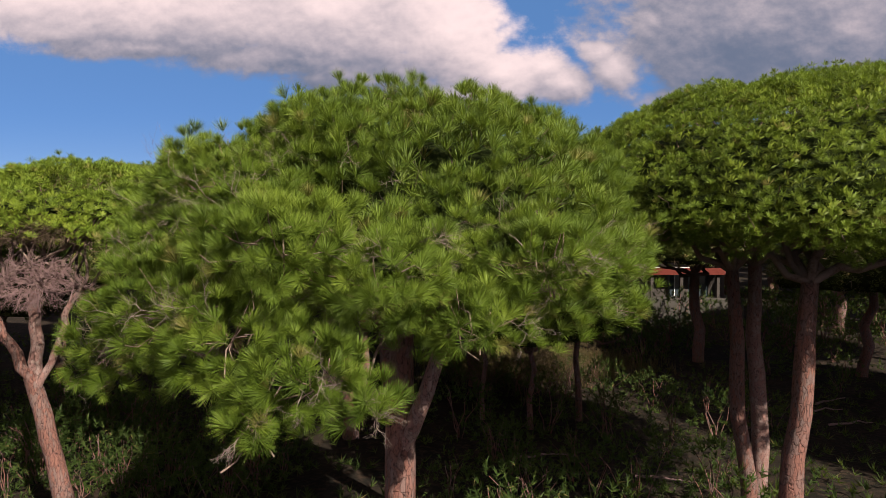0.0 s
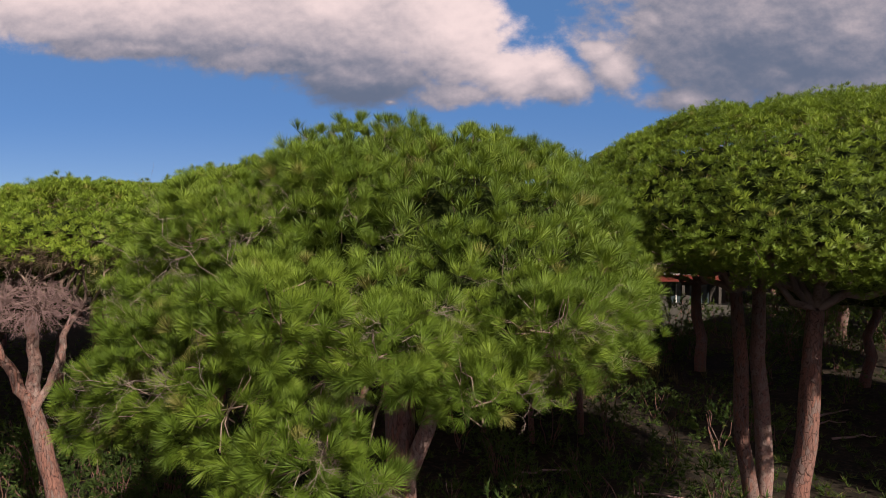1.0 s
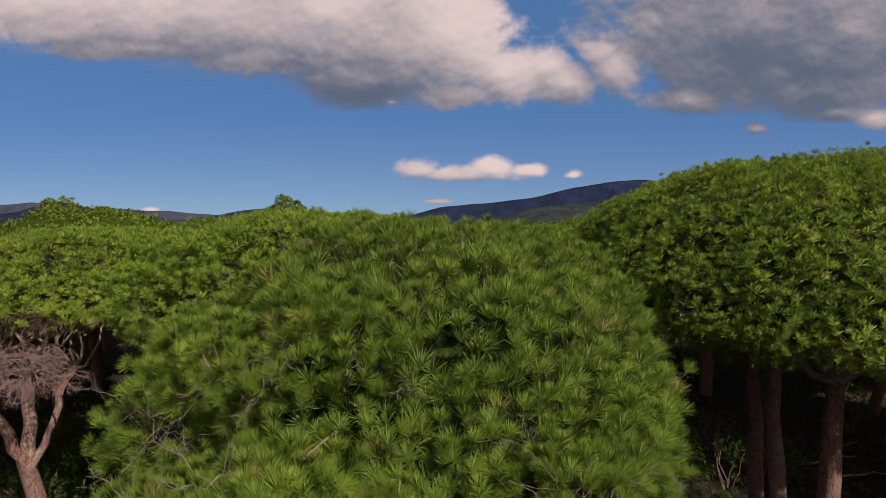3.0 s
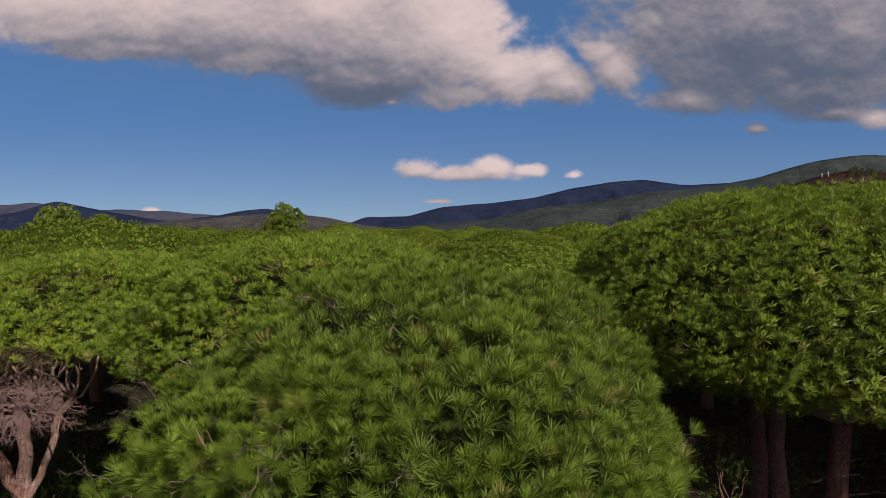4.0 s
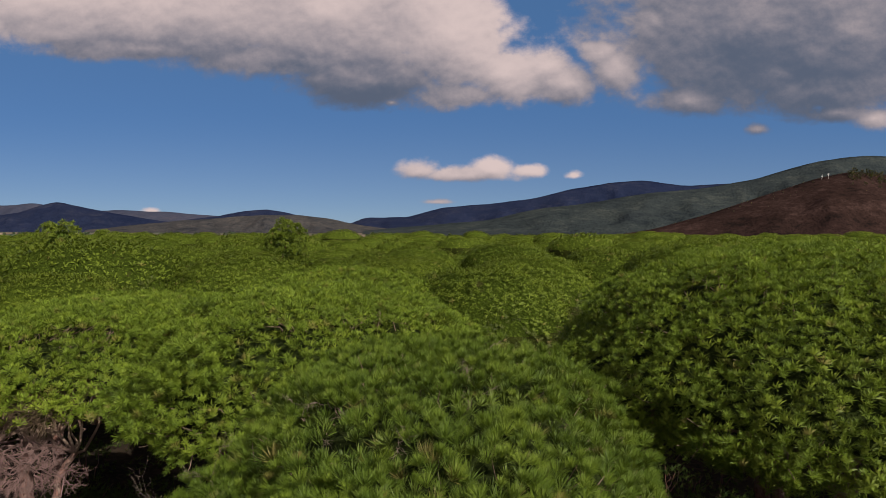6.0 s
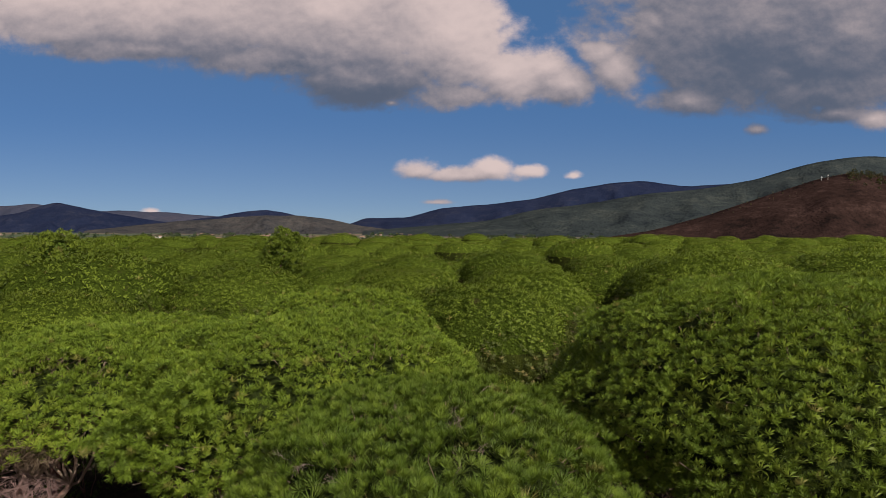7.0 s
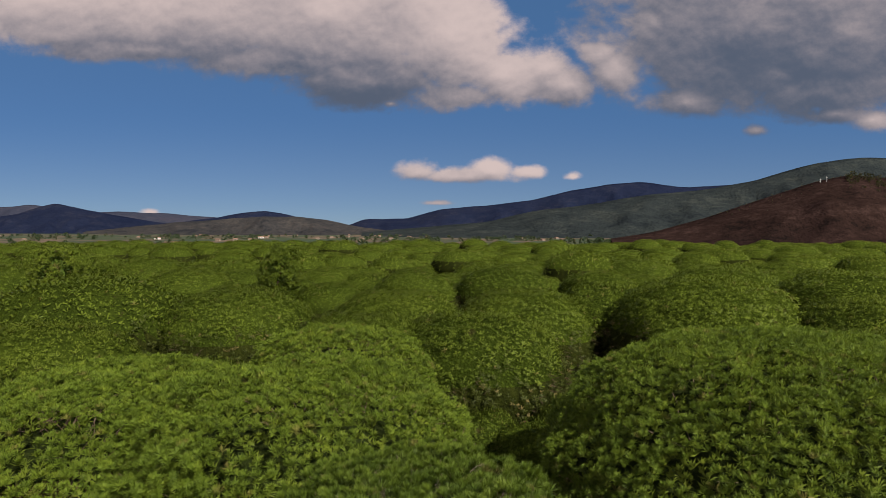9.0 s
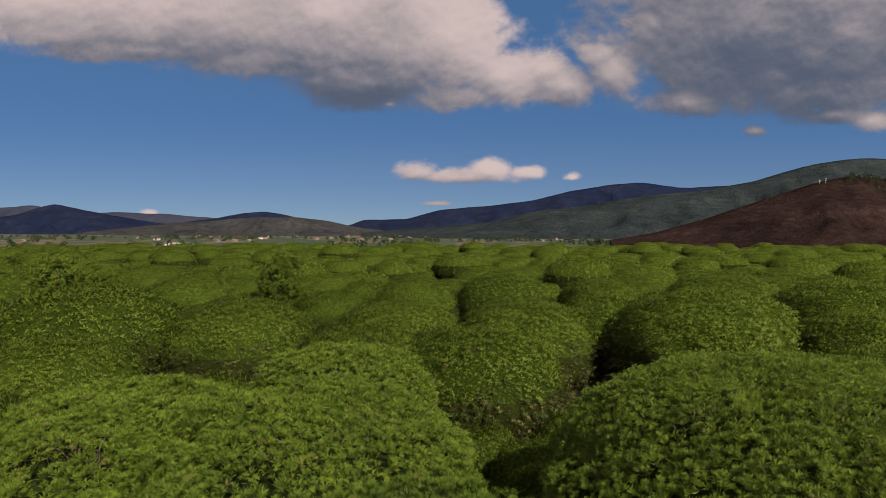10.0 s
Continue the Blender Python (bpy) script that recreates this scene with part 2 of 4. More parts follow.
# Added shell that closes near crowns; its near-black green imitates shaded gaps.
SHADE_HEART = solid_material("shade_heart_shell", (rgb(0.008, 0.012, 0.004), rgb(0.018, 0.026, 0.006), rgb(0.034, 0.046, 0.010)), 3.0, 1.0, 1.0, 9.0, fine=14.0, distance=0.1)


def bark_material(name, crack, warm, grey, stretch=0.3):
    """Thick plates of pine bark between dark cracks, reddish where flakes have come off."""
    m, n, out = material(name)
    mp = n.tree.nodes.new("ShaderNodeMapping")
    bent = n.noise(position(n), 3.0, 3.0)
    n.put(mp.inputs[0], position(n))
    n.put(mp.inputs["Location"], n.xyz(n.math("MULTIPLY", bent, 0.25), n.math("MULTIPLY", bent, -0.2), 0.0))
    mp.inputs["Scale"].default_value = (1, 1, stretch)
    vor = n.tree.nodes.new("ShaderNodeTexVoronoi")
    vor.feature = "DISTANCE_TO_EDGE"
    vor.inputs["Scale"].default_value = 11.0
    cells = n.tree.nodes.new("ShaderNodeTexVoronoi")
    cells.inputs["Scale"].default_value = 11.0
    n.put(vor.inputs["Vector"], mp.outputs[0])
    n.put(cells.inputs["Vector"], mp.outputs[0])
    tint = n.tree.nodes.new("ShaderNodeSeparateColor")
    n.put(tint.inputs[0], cells.outputs["Color"])
    grain = n.noise(mp.outputs[0], 22.0, 5.0, 0.65)
    f = n.math("ADD", n.math("MULTIPLY", tint.outputs[0], 0.55), n.math("MULTIPLY_ADD", n.noise(position(n), 1.3, 3.0), 0.7, -0.2))
    plate = n.mix(n.step(f, 0.2, 0.75), warm, grey)
    plate = n.mix(n.step(grain, 0.52, 0.3), plate, crack)
    gap = n.step(vor.outputs["Distance"], -0.1, 0.08)
    p = n.tree.nodes.new("ShaderNodeBsdfPrincipled")
    n.put(p.inputs["Base Color"], n.mix(gap, crack, plate))
    p.inputs["Roughness"].default_value = 0.95
    p.inputs["Specular IOR Level"].default_value = 0.15
    bp = n.tree.nodes.new("ShaderNodeBump")
    bp.inputs["Strength"].default_value = 1.0
    bp.inputs["Distance"].default_value = 0.05
    n.put(bp.inputs["Height"], n.math("MULTIPLY_ADD", grain, 0.5, gap))
    n.put(p.inputs["Normal"], bp.outputs[0])
    n.put(out.inputs[0], p.outputs[0])
    return m


BARK = bark_material("pine_bark", rgb(0.04, 0.022, 0.018), rgb(0.165, 0.078, 0.06), rgb(0.14, 0.096, 0.084))
PALE_BARK = bark_material("pale_bark", rgb(0.08, 0.048, 0.042), rgb(0.215, 0.118, 0.098), rgb(0.23, 0.165, 0.145), 0.5)
TWIG = solid_material("twig_bark", (rgb(0.09, 0.06, 0.045), rgb(0.19, 0.135, 0.11)), 3.0, 0.95, 0.3)
SPRIG = solid_material("bare_sprig", (rgb(0.09, 0.068, 0.055), rgb(0.19, 0.15, 0.125)), 3.0, 0.95, 0.2)
DEAD = solid_material("dead_twig", (rgb(0.125, 0.078, 0.075), rgb(0.2, 0.132, 0.125)), 2.0, 0.95, 0.2)


# ---- mesh helpers ----
def mesh_object(name, verts, tris, mat, parent=None, label="", smooth=False, normals=None):
    """One mesh object from arrays of corners and triangles; normals: soft ones for foliage, with the faces turned to suit."""
    verts, tris = np.asarray(verts, np.float32), np.asarray(tris, np.int32)
    if normals is not None:
        a, b, c = verts[tris[:, 0]], verts[tris[:, 1]], verts[tris[:, 2]]
        back = np.sum(np.cross(b - a, c - a) * normals[tris].sum(1), 1) < 0
        tris = np.where(back[:, None], tris[:, ::-1], tris)
    me = bpy.data.meshes.new(name)
    me.vertices.add(len(verts))
    me.vertices.foreach_set("co", verts.ravel())
    me.loops.add(tris.size)
    me.loops.foreach_set("vertex_index", tris.ravel())
    me.polygons.add(len(tris))
    me.polygons.foreach_set("loop_start", np.arange(0, tris.size, tris.shape[1], dtype=np.int32))
    if smooth:
        me.polygons.foreach_set("use_smooth", np.ones(len(tris), bool))
    me.update(calc_edges=True)
    if normals is not None:
        me.attributes.new("custom_normal", "FLOAT_VECTOR", "POINT").data.foreach_set("vector", np.asarray(normals, np.float32).ravel())
    me.materials.append(mat)
    ob = new(name, me)
    if parent is not None:
        ob.parent = parent
    if label:
        tagged(ob, label)
    return ob


def part(name, bm, mat, parent, label=""):
    """A bmesh as one mesh object under a thing or a part."""
    me = bpy.data.meshes.new(name)
    bm.to_mesh(me)
    bm.free()
    me.materials.append(mat)
    ob = new(name, me)
    ob.parent = parent
    if label:
        tagged(ob, label)
    return ob


class Bits:
    """Collects arrays of corners and triangles."""

    def __init__(self):
        self.v, self.t, self.s, self.n = [], [], [], 0

    def add(self, verts, tris, soft=None):
        if soft is not None:
            self.s.append(np.asarray(soft, np.float32))
        self.v.append(np.asarray(verts, np.float32))
        self.t.append(np.asarray(tris, np.int32) + self.n)
        self.n += len(verts)

    def arrays(self):
        return np.concatenate(self.v), np.concatenate(self.t)

    def normals(self):
        return np.concatenate(self.s) if self.s else None


def unit(a):
    return a / np.maximum(np.linalg.norm(a, axis=-1, keepdims=True), 1e-9)


def tube(path, radii, sides, rng=None, rough=0.0):
    """A tapered tube along a path, closed at its tip."""
    path, radii = np.asarray(path, float), np.asarray(radii, float)
    n = len(path)
    along = unit(np.gradient(path, axis=0))
    side = unit(np.cross(along, np.array([0.31, 0.9, 0.17])))
    other = np.cross(along, side)
    a = np.linspace(0, 2 * np.pi, sides, endpoint=False)
    r = radii[:, None] * (1 + (rng.normal(0, rough, (n, sides)) if rng is not None and rough else 0))
    v = path[:, None] + r[..., None] * (np.cos(a)[None, :, None] * side[:, None] + np.sin(a)[None, :, None] * other[:, None])
    i, j = np.meshgrid(np.arange(n - 1), np.arange(sides), indexing="ij")
    k = (j + 1) % sides
    p, q, s, t = i * sides + j, i * sides + k, (i + 1) * sides + k, (i + 1) * sides + j
    tris = np.concatenate([np.stack([p, q, s], -1).reshape(-1, 3), np.stack([p, s, t], -1).reshape(-1, 3)])
    return v.reshape(-1, 3), tris


def bend(a, b, sag, rng, n=7, wobble=0.08):
    """A curved way from a to b that first climbs or sags."""
    a, b = np.asarray(a, float), np.asarray(b, float)
    s = np.linspace(0, 1, n)[:, None]
    length = np.linalg.norm(b - a)
    way = a + (b - a) * s
    way[:, 2] += sag * np.sin(np.pi * s[:, 0])
    way[1:-1] += rng.normal(0, wobble * length / n, (n - 2, 3))
    return way


def tufts(at, axis, count, length, width, rng, shoot=0.16, low=18, high=78, loose=0.7, flare=False):
    """Tufts of needles round the ends of twigs: thin blades that stand off the shoot."""
    n = len(at)
    at, axis = np.repeat(at, count, 0), np.repeat(unit(axis), count, 0)
    m = len(at)
    turn = rng.uniform(0, 2 * np.pi, m)
    lean = np.radians(rng.uniform(low, high, m))
    ref = np.where(np.abs(axis[:, 2:]) > 0.9, np.array([[1.0, 0, 0]]), np.array([[0, 0, 1.0]]))
    s = unit(np.cross(axis, ref))
    o = np.cross(axis, s)
    d = axis * np.cos(lean)[:, None] + (s * np.cos(turn)[:, None] + o * np.sin(turn)[:, None]) * np.sin(lean)[:, None]
    ln = length * rng.uniform(0.7, 1.15, m)[:, None]
    root = at - axis * (shoot * rng.uniform(0, 1, m) ** 1.3 * (lean > 0.6))[:, None]
    flat = unit(np.cross(d, axis + rng.normal(0, loose, (m, 3)))) * (width * 0.5)
    if flare:
        v = np.stack([root, root + d * ln - flat, root + d * ln + flat], 1).reshape(-1, 3)
    else:
        v = np.stack([root - flat, root + flat, root + d * ln], 1).reshape(-1, 3)
    return v, np.arange(3 * m).reshape(-1, 3)


def brush(at, axis, count, length, width, rng, spread=52, flare=False, loose=0.35, out=None, ball=0.7, up=0.05):
    """Tufts like shaving brushes: blades that fan out from one root at the end of each shoot."""
    n = len(at)
    axis = unit(axis)
    ref = np.where(np.abs(axis[:, 2:]) > 0.9, np.array([[1.0, 0, 0]]), np.array([[0, 0, 1.0]]))
    s = unit(np.cross(axis, ref))
    o = np.cross(axis, s)
    size = length * rng.uniform(0.72, 1.2, n)
    open_ = np.radians(spread) * rng.uniform(0.7, 1.15, n)
    turn = (np.arange(count) * 2.39996)[None] + rng.uniform(0, 6.28, (n, 1)) + rng.normal(0, 0.25, (n, count))
    lean = open_[:, None] * np.sqrt((np.arange(count) + 0.5) / count)[None] * rng.uniform(0.8, 1.15, (n, count))
    side = s[:, None] * np.cos(turn)[..., None] + o[:, None] * np.sin(turn)[..., None]
    d = axis[:, None] * np.cos(lean)[..., None] + side * np.sin(lean)[..., None]
    ln = (size[:, None] * rng.uniform(0.8, 1.1, (n, count)))[..., None]
    flat = unit(np.cross(d, side + rng.normal(0, loose, side.shape))) * (width * 0.5)
    root = np.broadcast_to(at[:, None], (n, 1, 3))
    if flare:
        v = np.concatenate([root, np.stack([at[:, None] + d * ln - flat, at[:, None] + d * ln + flat], 2).reshape(n, -1, 3)], 1)
        k = 1 + 2 * np.arange(count)
        t = np.stack([np.zeros(count, int), k, k + 1], -1)
    else:
        v = np.concatenate([root, np.stack([at[:, None] + d * ln * 0.55 + 2 * flat, at[:, None] + d * ln], 2).reshape(n, -1, 3)], 1)
        k = 1 + 2 * np.arange(count)
        t = np.stack([np.zeros(count, int), k, k + 1], -1)
    m = v.shape[1]
    faces = (t[None] + (np.arange(n) * m)[:, None, None]).reshape(-1, 3)
    if out is None:
        return v.reshape(-1, 3), faces
    # soft normals: the tuft as a ball on the dome of the crown
    out = unit((1 - up) * out + np.array([0, 0, up]))
    tip = unit(0.6 * out[:, None] + ball * d)
    soft = np.concatenate([out[:, None], np.repeat(tip, 2, 1)], 1)
    return v.reshape(-1, 3), faces, soft.reshape(-1, 3)


def creased(p, o, rng, spacing, depth, count):
    """Presses creases between the pads of foliage; the tufts near a crease lean away from their pad's middle."""
    hub = p[:count] + rng.normal(0, 0.2 * spacing, (min(count, len(p)), 3))
    out, lean = p.copy(), np.zeros_like(p)
    for i in range(0, len(p), 1000):
        q = p[i:i + 1000]
        d = np.linalg.norm(q[:, None] - hub[None], axis=2)
        near = np.argsort(d, axis=1)[:, :2]
        d1, d2 = np.take_along_axis(d, near, 1).T
        e = np.clip((d2 - d1) / (0.55 * spacing), 0, 1)
        out[i:i + 1000] = q - o[i:i + 1000] * (depth[i:i + 1000] * (1 - e * e * (3 - 2 * e)))[:, None]
        lean[i:i + 1000] = (q - hub[near[:, 0]]) / spacing
    return out, lean


def shoots(n, rx, ry, h, rng, lumps, seed, under, outline, spacing, crease, flat_top=0.35, sink=0.0):
    """Ends of shoots all over a crown in creased pads, and the ways that they point."""
    p, o = crown_points(n, rx, ry, h, rng, lumps, seed, under, outline)
    high = np.clip(p[:, 2] / h, 0, 1)
    area = 4.2 * rx * ry
    p, lean = creased(p, o, rng, spacing, crease * (1 - (1 - flat_top) * high), int(area / spacing ** 2))
    p = p + rng.normal(0, 0.06, p.shape) + o * (rng.normal(0, 0.05, (n, 1)) - sink)
    axis = unit(o * 0.42 + lean * 0.4 + np.array([0, 0, 0.8]) + rng.normal(0, 0.17, p.shape))
    return p, o, axis


# outline of an umbrella crown from the top to the hollow underside: radius, height
PROFILE = np.array([(0, 1.0), (0.28, 0.98), (0.52, 0.9), (0.72, 0.755), (0.87, 0.53), (0.97, 0.2), (1.0, -0.04), (0.95, -0.2), (0.8, -0.22), (0.55, -0.08), (0.3, 0.06)])
ROUND = np.array([(0, 1.0), (0.3, 0.985), (0.55, 0.9), (0.76, 0.74), (0.9, 0.47), (0.98, 0.12), (1.0, -0.14), (0.93, -0.28), (0.75, -0.26), (0.5, -0.1), (0.3, 0.0)])


def crown_points(n, rx, ry, h, rng, lumps=0.12, seed=0, under=1.0, outline=PROFILE):
    """Places and outward ways spread over a lumpy umbrella crown, its rim at height 0."""
    fine = np.linspace(0, 1, 200)
    knots = np.concatenate([[0], np.cumsum(np.hypot(*(np.diff(outline, axis=0) * (1, h / rx)).T))])
    knots /= knots[-1]
    r, z = np.interp(fine, knots, outline[:, 0]), np.interp(fine, knots, outline[:, 1])
    weight = (r + 0.02) * np.where(fine > knots[7], under * 0.5, 1.0)
    c = np.cumsum(weight)
    k = np.arange(n)
    s = np.interp((rng.uniform() + k * 0.7548776662 + rng.normal(0, 0.003, n)) % 1.0, c / c[-1], fine)
    a = 2 * np.pi * ((rng.uniform() + k * 0.5698402910 + rng.normal(0, 0.003, n)) % 1.0)
    rr, zz = np.interp(s, fine, r), np.interp(s, fine, z)
    dr, dz = np.gradient(r, fine), np.gradient(z, fine)
    nr, nz = -np.interp(s, fine, dz) * h, np.interp(s, fine, dr) * rx
    out = unit(np.stack([nr * np.cos(a), nr * np.sin(a), nz], -1))
    p = np.stack([rr * rx * np.cos(a), rr * ry * np.sin(a), zz * h], -1)
    bump = np.array([noise.noise(Vector(q) * 0.36 + Vector((seed * 3.1, 7.7, seed))) + 0.35 * noise.noise(Vector(q) * 1.0 + Vector((5, seed * 1.7, 2))) for q in p])
    p += out * (bump * lumps * rx)[:, None]
    return p, out


def clumped(centres, ways, per, spread, rng, lift=0.35):
    """Tufts in small domes round the clump centres."""
    n = len(centres)
    c, o = np.repeat(centres, per, 0), np.repeat(ways, per, 0)
    d = unit(rng.normal(0, 1, (n * per, 3)) + o * 1.1)
    size = np.repeat(rng.uniform(0.6, 1.25, n), per)[:, None] * spread
    at = c + d * size * rng.uniform(0.55, 1.05, (n * per, 1))
    return at, unit(d * 0.8 + o * 0.45 + np.array([0, 0, lift]))


def mass(rx, h, rng, lumps, seed, around, steps, sink, outline=None):
    """Added inner dome of a crown: lumpy, stops light and sight, carries the tufts."""
    outline = ROUND if outline is None else outline
    s = np.linspace(0, 1, steps)
    knots = np.concatenate([[0], np.cumsum(np.hypot(*(np.diff(outline, axis=0) * (1, h / rx)).T))])
    knots /= knots[-1]
    r, z = np.interp(s, knots, outline[:, 0]), np.interp(s, knots, outline[:, 1])
    a = np.linspace(0, 2 * np.pi, around, endpoint=False)
    p = np.stack([r[:, None] * rx * np.cos(a), r[:, None] * rx * np.sin(a), np.repeat(z[:, None] * h, around, 1)], -1).reshape(-1, 3)
    nr, nz = -np.gradient(z, s) * h, np.gradient(r, s) * rx
    out = unit(np.stack([nr[:, None] * np.cos(a), nr[:, None] * np.sin(a), np.repeat(nz[:, None], around, 1)], -1).reshape(-1, 3))
    bump = np.array([noise.noise(Vector(q) * 0.36 + Vector((seed * 3.1, 7.7, seed))) + 0.35 * noise.noise(Vector(q) * 1.0 + Vector((5, seed * 1.7, 2))) for q in p])
    p = p + out * (bump * lumps * rx)[:, None] - out * sink + rng.normal(0, 0.03, p.shape)
    i, j = np.meshgrid(np.arange(steps - 1), np.arange(around), indexing="ij")
    k = (j + 1) % around
    b0, b1, b2, b3 = i * around + j, (i + 1) * around + j, (i + 1) * around + k, i * around + k
    return p, np.concatenate([np.stack([b0, b1, b2], -1).reshape(-1, 3), np.stack([b0, b2, b3], -1).reshape(-1, 3)])


def brushes(ways, rng, up=0.75, jitter=0.25):
    """The ways of the shoots: outward and up, uneven."""
    return unit(ways * 0.75 + np.array([0, 0, up]) + rng.normal(0, jitter, ways.shape))


def limb_tree(parent, fork, p, count, r_fork, rng, mat, twigs=3, twig_r=0.03):
    """Limbs that fan out from the fork to the crown, each with its side branches, as parts of the tree."""
    order = rng.permutation(len(p))[:count]
    for k in order:
        goal = p[k] * np.array([0.8, 0.8, 1]) - np.array([0, 0, 0.75])
        b = Bits()
        way = bend(fork, goal, -0.25, rng, 9, 0.25)
        b.add(*tube(way, np.linspace(r_fork, 0.025, 9) * rng.uniform(0.8, 1.15), 7, rng, 0.05))
        near = p[np.argsort(np.linalg.norm(p - goal, axis=1))[:twigs * 7:7]]
        for q in near:
            s = way[rng.integers(4, 8)]
            b.add(*tube(bend(s, q * (0.96, 0.96, 1) - (0, 0, 0.3), 0.1, rng, 5, 0.2), np.linspace(twig_r, 0.008, 5), 4))
        mesh_object("limb", *b.arrays(), mat, parent, smooth=True)


def twigs_to(p, out, rng, bits, length=0.55, r=0.011):
    """Bare shoots behind the tufts."""
    for q, o in zip(p, out):
        s = q - o * length - np.array([0, 0, 0.2 * length]) + rng.normal(0, 0.08, 3)
        bits.add(*tube(bend(s, q, -0.04, rng, 4, 0.3), np.linspace(r * 1.5, r * 0.6, 4), 3))


def dead_spray(root, way, size, depth, rng, bits, r=0.02):
    """Bare dead branchwork that forks and forks again."""
    tip = root + way * size
    path = bend(root, tip, rng.normal(0, 0.06) * size, rng, 4, 0.35)
    bits.add(*tube(path, np.linspace(r, r * 0.55, 4), 4 if depth > 2 else 3))
    if depth == 0:
        return
    for _ in range(3 if depth > 1 else 4):
        d = unit(way + rng.normal(0, 0.55, 3))
        dead_spray(path[rng.integers(1, 4)], d, size * rng.uniform(0.5, 0.8), depth - 1, rng, bits, r * 0.6)


def empty(name, m=None):
    ob = new(name)
    if m is not None:
        ob.matrix_basis = m
    return ob


# ---- ground: forest floor that falls to a plain beyond the wood, one sheet to the horizon ----
def land(x, y):
    d = np.hypot(x, y)
    fall = np.clip((d - 300) / 350, 0, 1)
    fall = fall * fall * (3 - 2 * fall)
    rise = np.clip((d - 900) / 2600, 0, 1)
    knoll = 2.6 * np.exp(-(((x - 25) / 13) ** 2 + ((y - 67) / 10) ** 2))
    return knoll - 16 * fall + 14 * rise + 0.25 * np.sin(x * 0.11 + 1) * np.cos(y * 0.09) * (d < 300)


def build_ground():
    rings = np.concatenate([np.linspace(0, 60, 41), np.geomspace(63, 4900, 70)])
    spokes = 160
    a = np.linspace(0, 2 * np.pi, spokes, endpoint=False)
    x, y = rings[:, None] * np.cos(a), rings[:, None] * np.sin(a)
    v = np.stack([x, y, land(x, y)], -1).reshape(-1, 3)
    i, j = np.meshgrid(np.arange(len(rings) - 1), np.arange(spokes), indexing="ij")
    k = (j + 1) % spokes
    q = np.stack([i * spokes + j, (i + 1) * spokes + j, (i + 1) * spokes + k, i * spokes + k], -1).reshape(-1, 4)
    m, n, out = material("ground")
    at = position(n)
    s = n.tree.nodes.new("ShaderNodeSeparateXYZ")
    n.put(s.inputs[0], at)
    far = n.step(s.outputs[1], 300.0, 520.0)
    # Litter kept near black: missing shade under the crowns is in its colour.
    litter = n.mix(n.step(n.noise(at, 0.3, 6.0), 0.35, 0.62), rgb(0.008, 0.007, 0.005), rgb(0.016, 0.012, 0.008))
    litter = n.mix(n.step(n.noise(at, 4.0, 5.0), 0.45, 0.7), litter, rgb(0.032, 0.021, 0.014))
    mp = n.tree.nodes.new("ShaderNodeMapping")
    n.put(mp.inputs[0], at)
    mp.inputs["Scale"].default_value = (0.004, 0.0016, 0)
    vor = n.tree.nodes.new("ShaderNodeTexVoronoi")
    n.put(vor.inputs["Vector"], mp.outputs[0])
    vor.inputs["Scale"].default_value = 3.2
    sv = n.tree.nodes.new("ShaderNodeSeparateColor")
    n.put(sv.inputs[0], vor.outputs["Color"])
    fields = n.mix(n.step(sv.outputs[0], 0.3, 0.34), rgb(0.055, 0.06, 0.035), rgb(0.12, 0.085, 0.06))
    fields = n.mix(n.step(sv.outputs[1], 0.55, 0.6), fields, rgb(0.04, 0.058, 0.03))
    fields = n.mix(n.step(n.noise(at, 0.02, 5.0), 0.5, 0.6), fields, rgb(0.03, 0.045, 0.025))
    p = n.tree.nodes.new("ShaderNodeBsdfPrincipled")
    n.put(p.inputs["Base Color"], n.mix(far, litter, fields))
    p.inputs["Roughness"].default_value = 1.0
    p.inputs["Specular IOR Level"].default_value = 0.1
    bp = n.tree.nodes.new("ShaderNodeBump")
    bp.inputs["Strength"].default_value = 0.7
    bp.inputs["Distance"].default_value = 0.12
    n.put(bp.inputs["Height"], n.noise(at, 3.0, 6.0, 0.65))
    n.put(p.inputs["Normal"], bp.outputs[0])
    n.put(out.inputs[0], p.outputs[0])
    ob = mesh_object("ground", v, q, m, smooth=True)
    tagged(ob, "brown needle-littered forest floor falling to a plain of fields", "ground", kind="structure")


build_ground()


# ---- hills behind the plain ----
def wood_material(name, a, b, c, scale=0.02, trees=0.07):
    """Wooded slope: broad patches, with single trees and their gaps as grain."""
    m, n, out = material(name)
    at = position(n)
    broad = n.noise(at, scale * 0.25, 5.0, 0.6, 0.4)
    vor = n.tree.nodes.new("ShaderNodeTexVoronoi")
    vor.inputs["Scale"].default_value = trees
    n.put(vor.inputs["Vector"], at)
    tree = n.step(vor.outputs["Distance"], 0.6, 0.05)
    f = n.math("MULTIPLY_ADD", n.noise(at, trees * 0.35, 5.0, 0.7), 0.5, n.math("MULTIPLY", broad, 0.5))
    col = n.mix(n.step(f, 0.38, 0.5), a, b)
    col = n.mix(n.step(f, 0.5, 0.64), col, c)
    col = n.mix(n.math("MULTIPLY", tree, 0.5), col, a)
    p = n.tree.nodes.new("ShaderNodeBsdfPrincipled")
    n.put(p.inputs["Base Color"], col)
    p.inputs["Roughness"].default_value = 1.0
    p.inputs["Specular IOR Level"].default_value = 0.0
    bp = n.tree.nodes.new("ShaderNodeBump")
    bp.inputs["Strength"].default_value = 0.55
    bp.inputs["Distance"].default_value = 0.5 / trees
    n.put(bp.inputs["Height"], n.math("MULTIPLY_ADD", tree, 0.7, f))
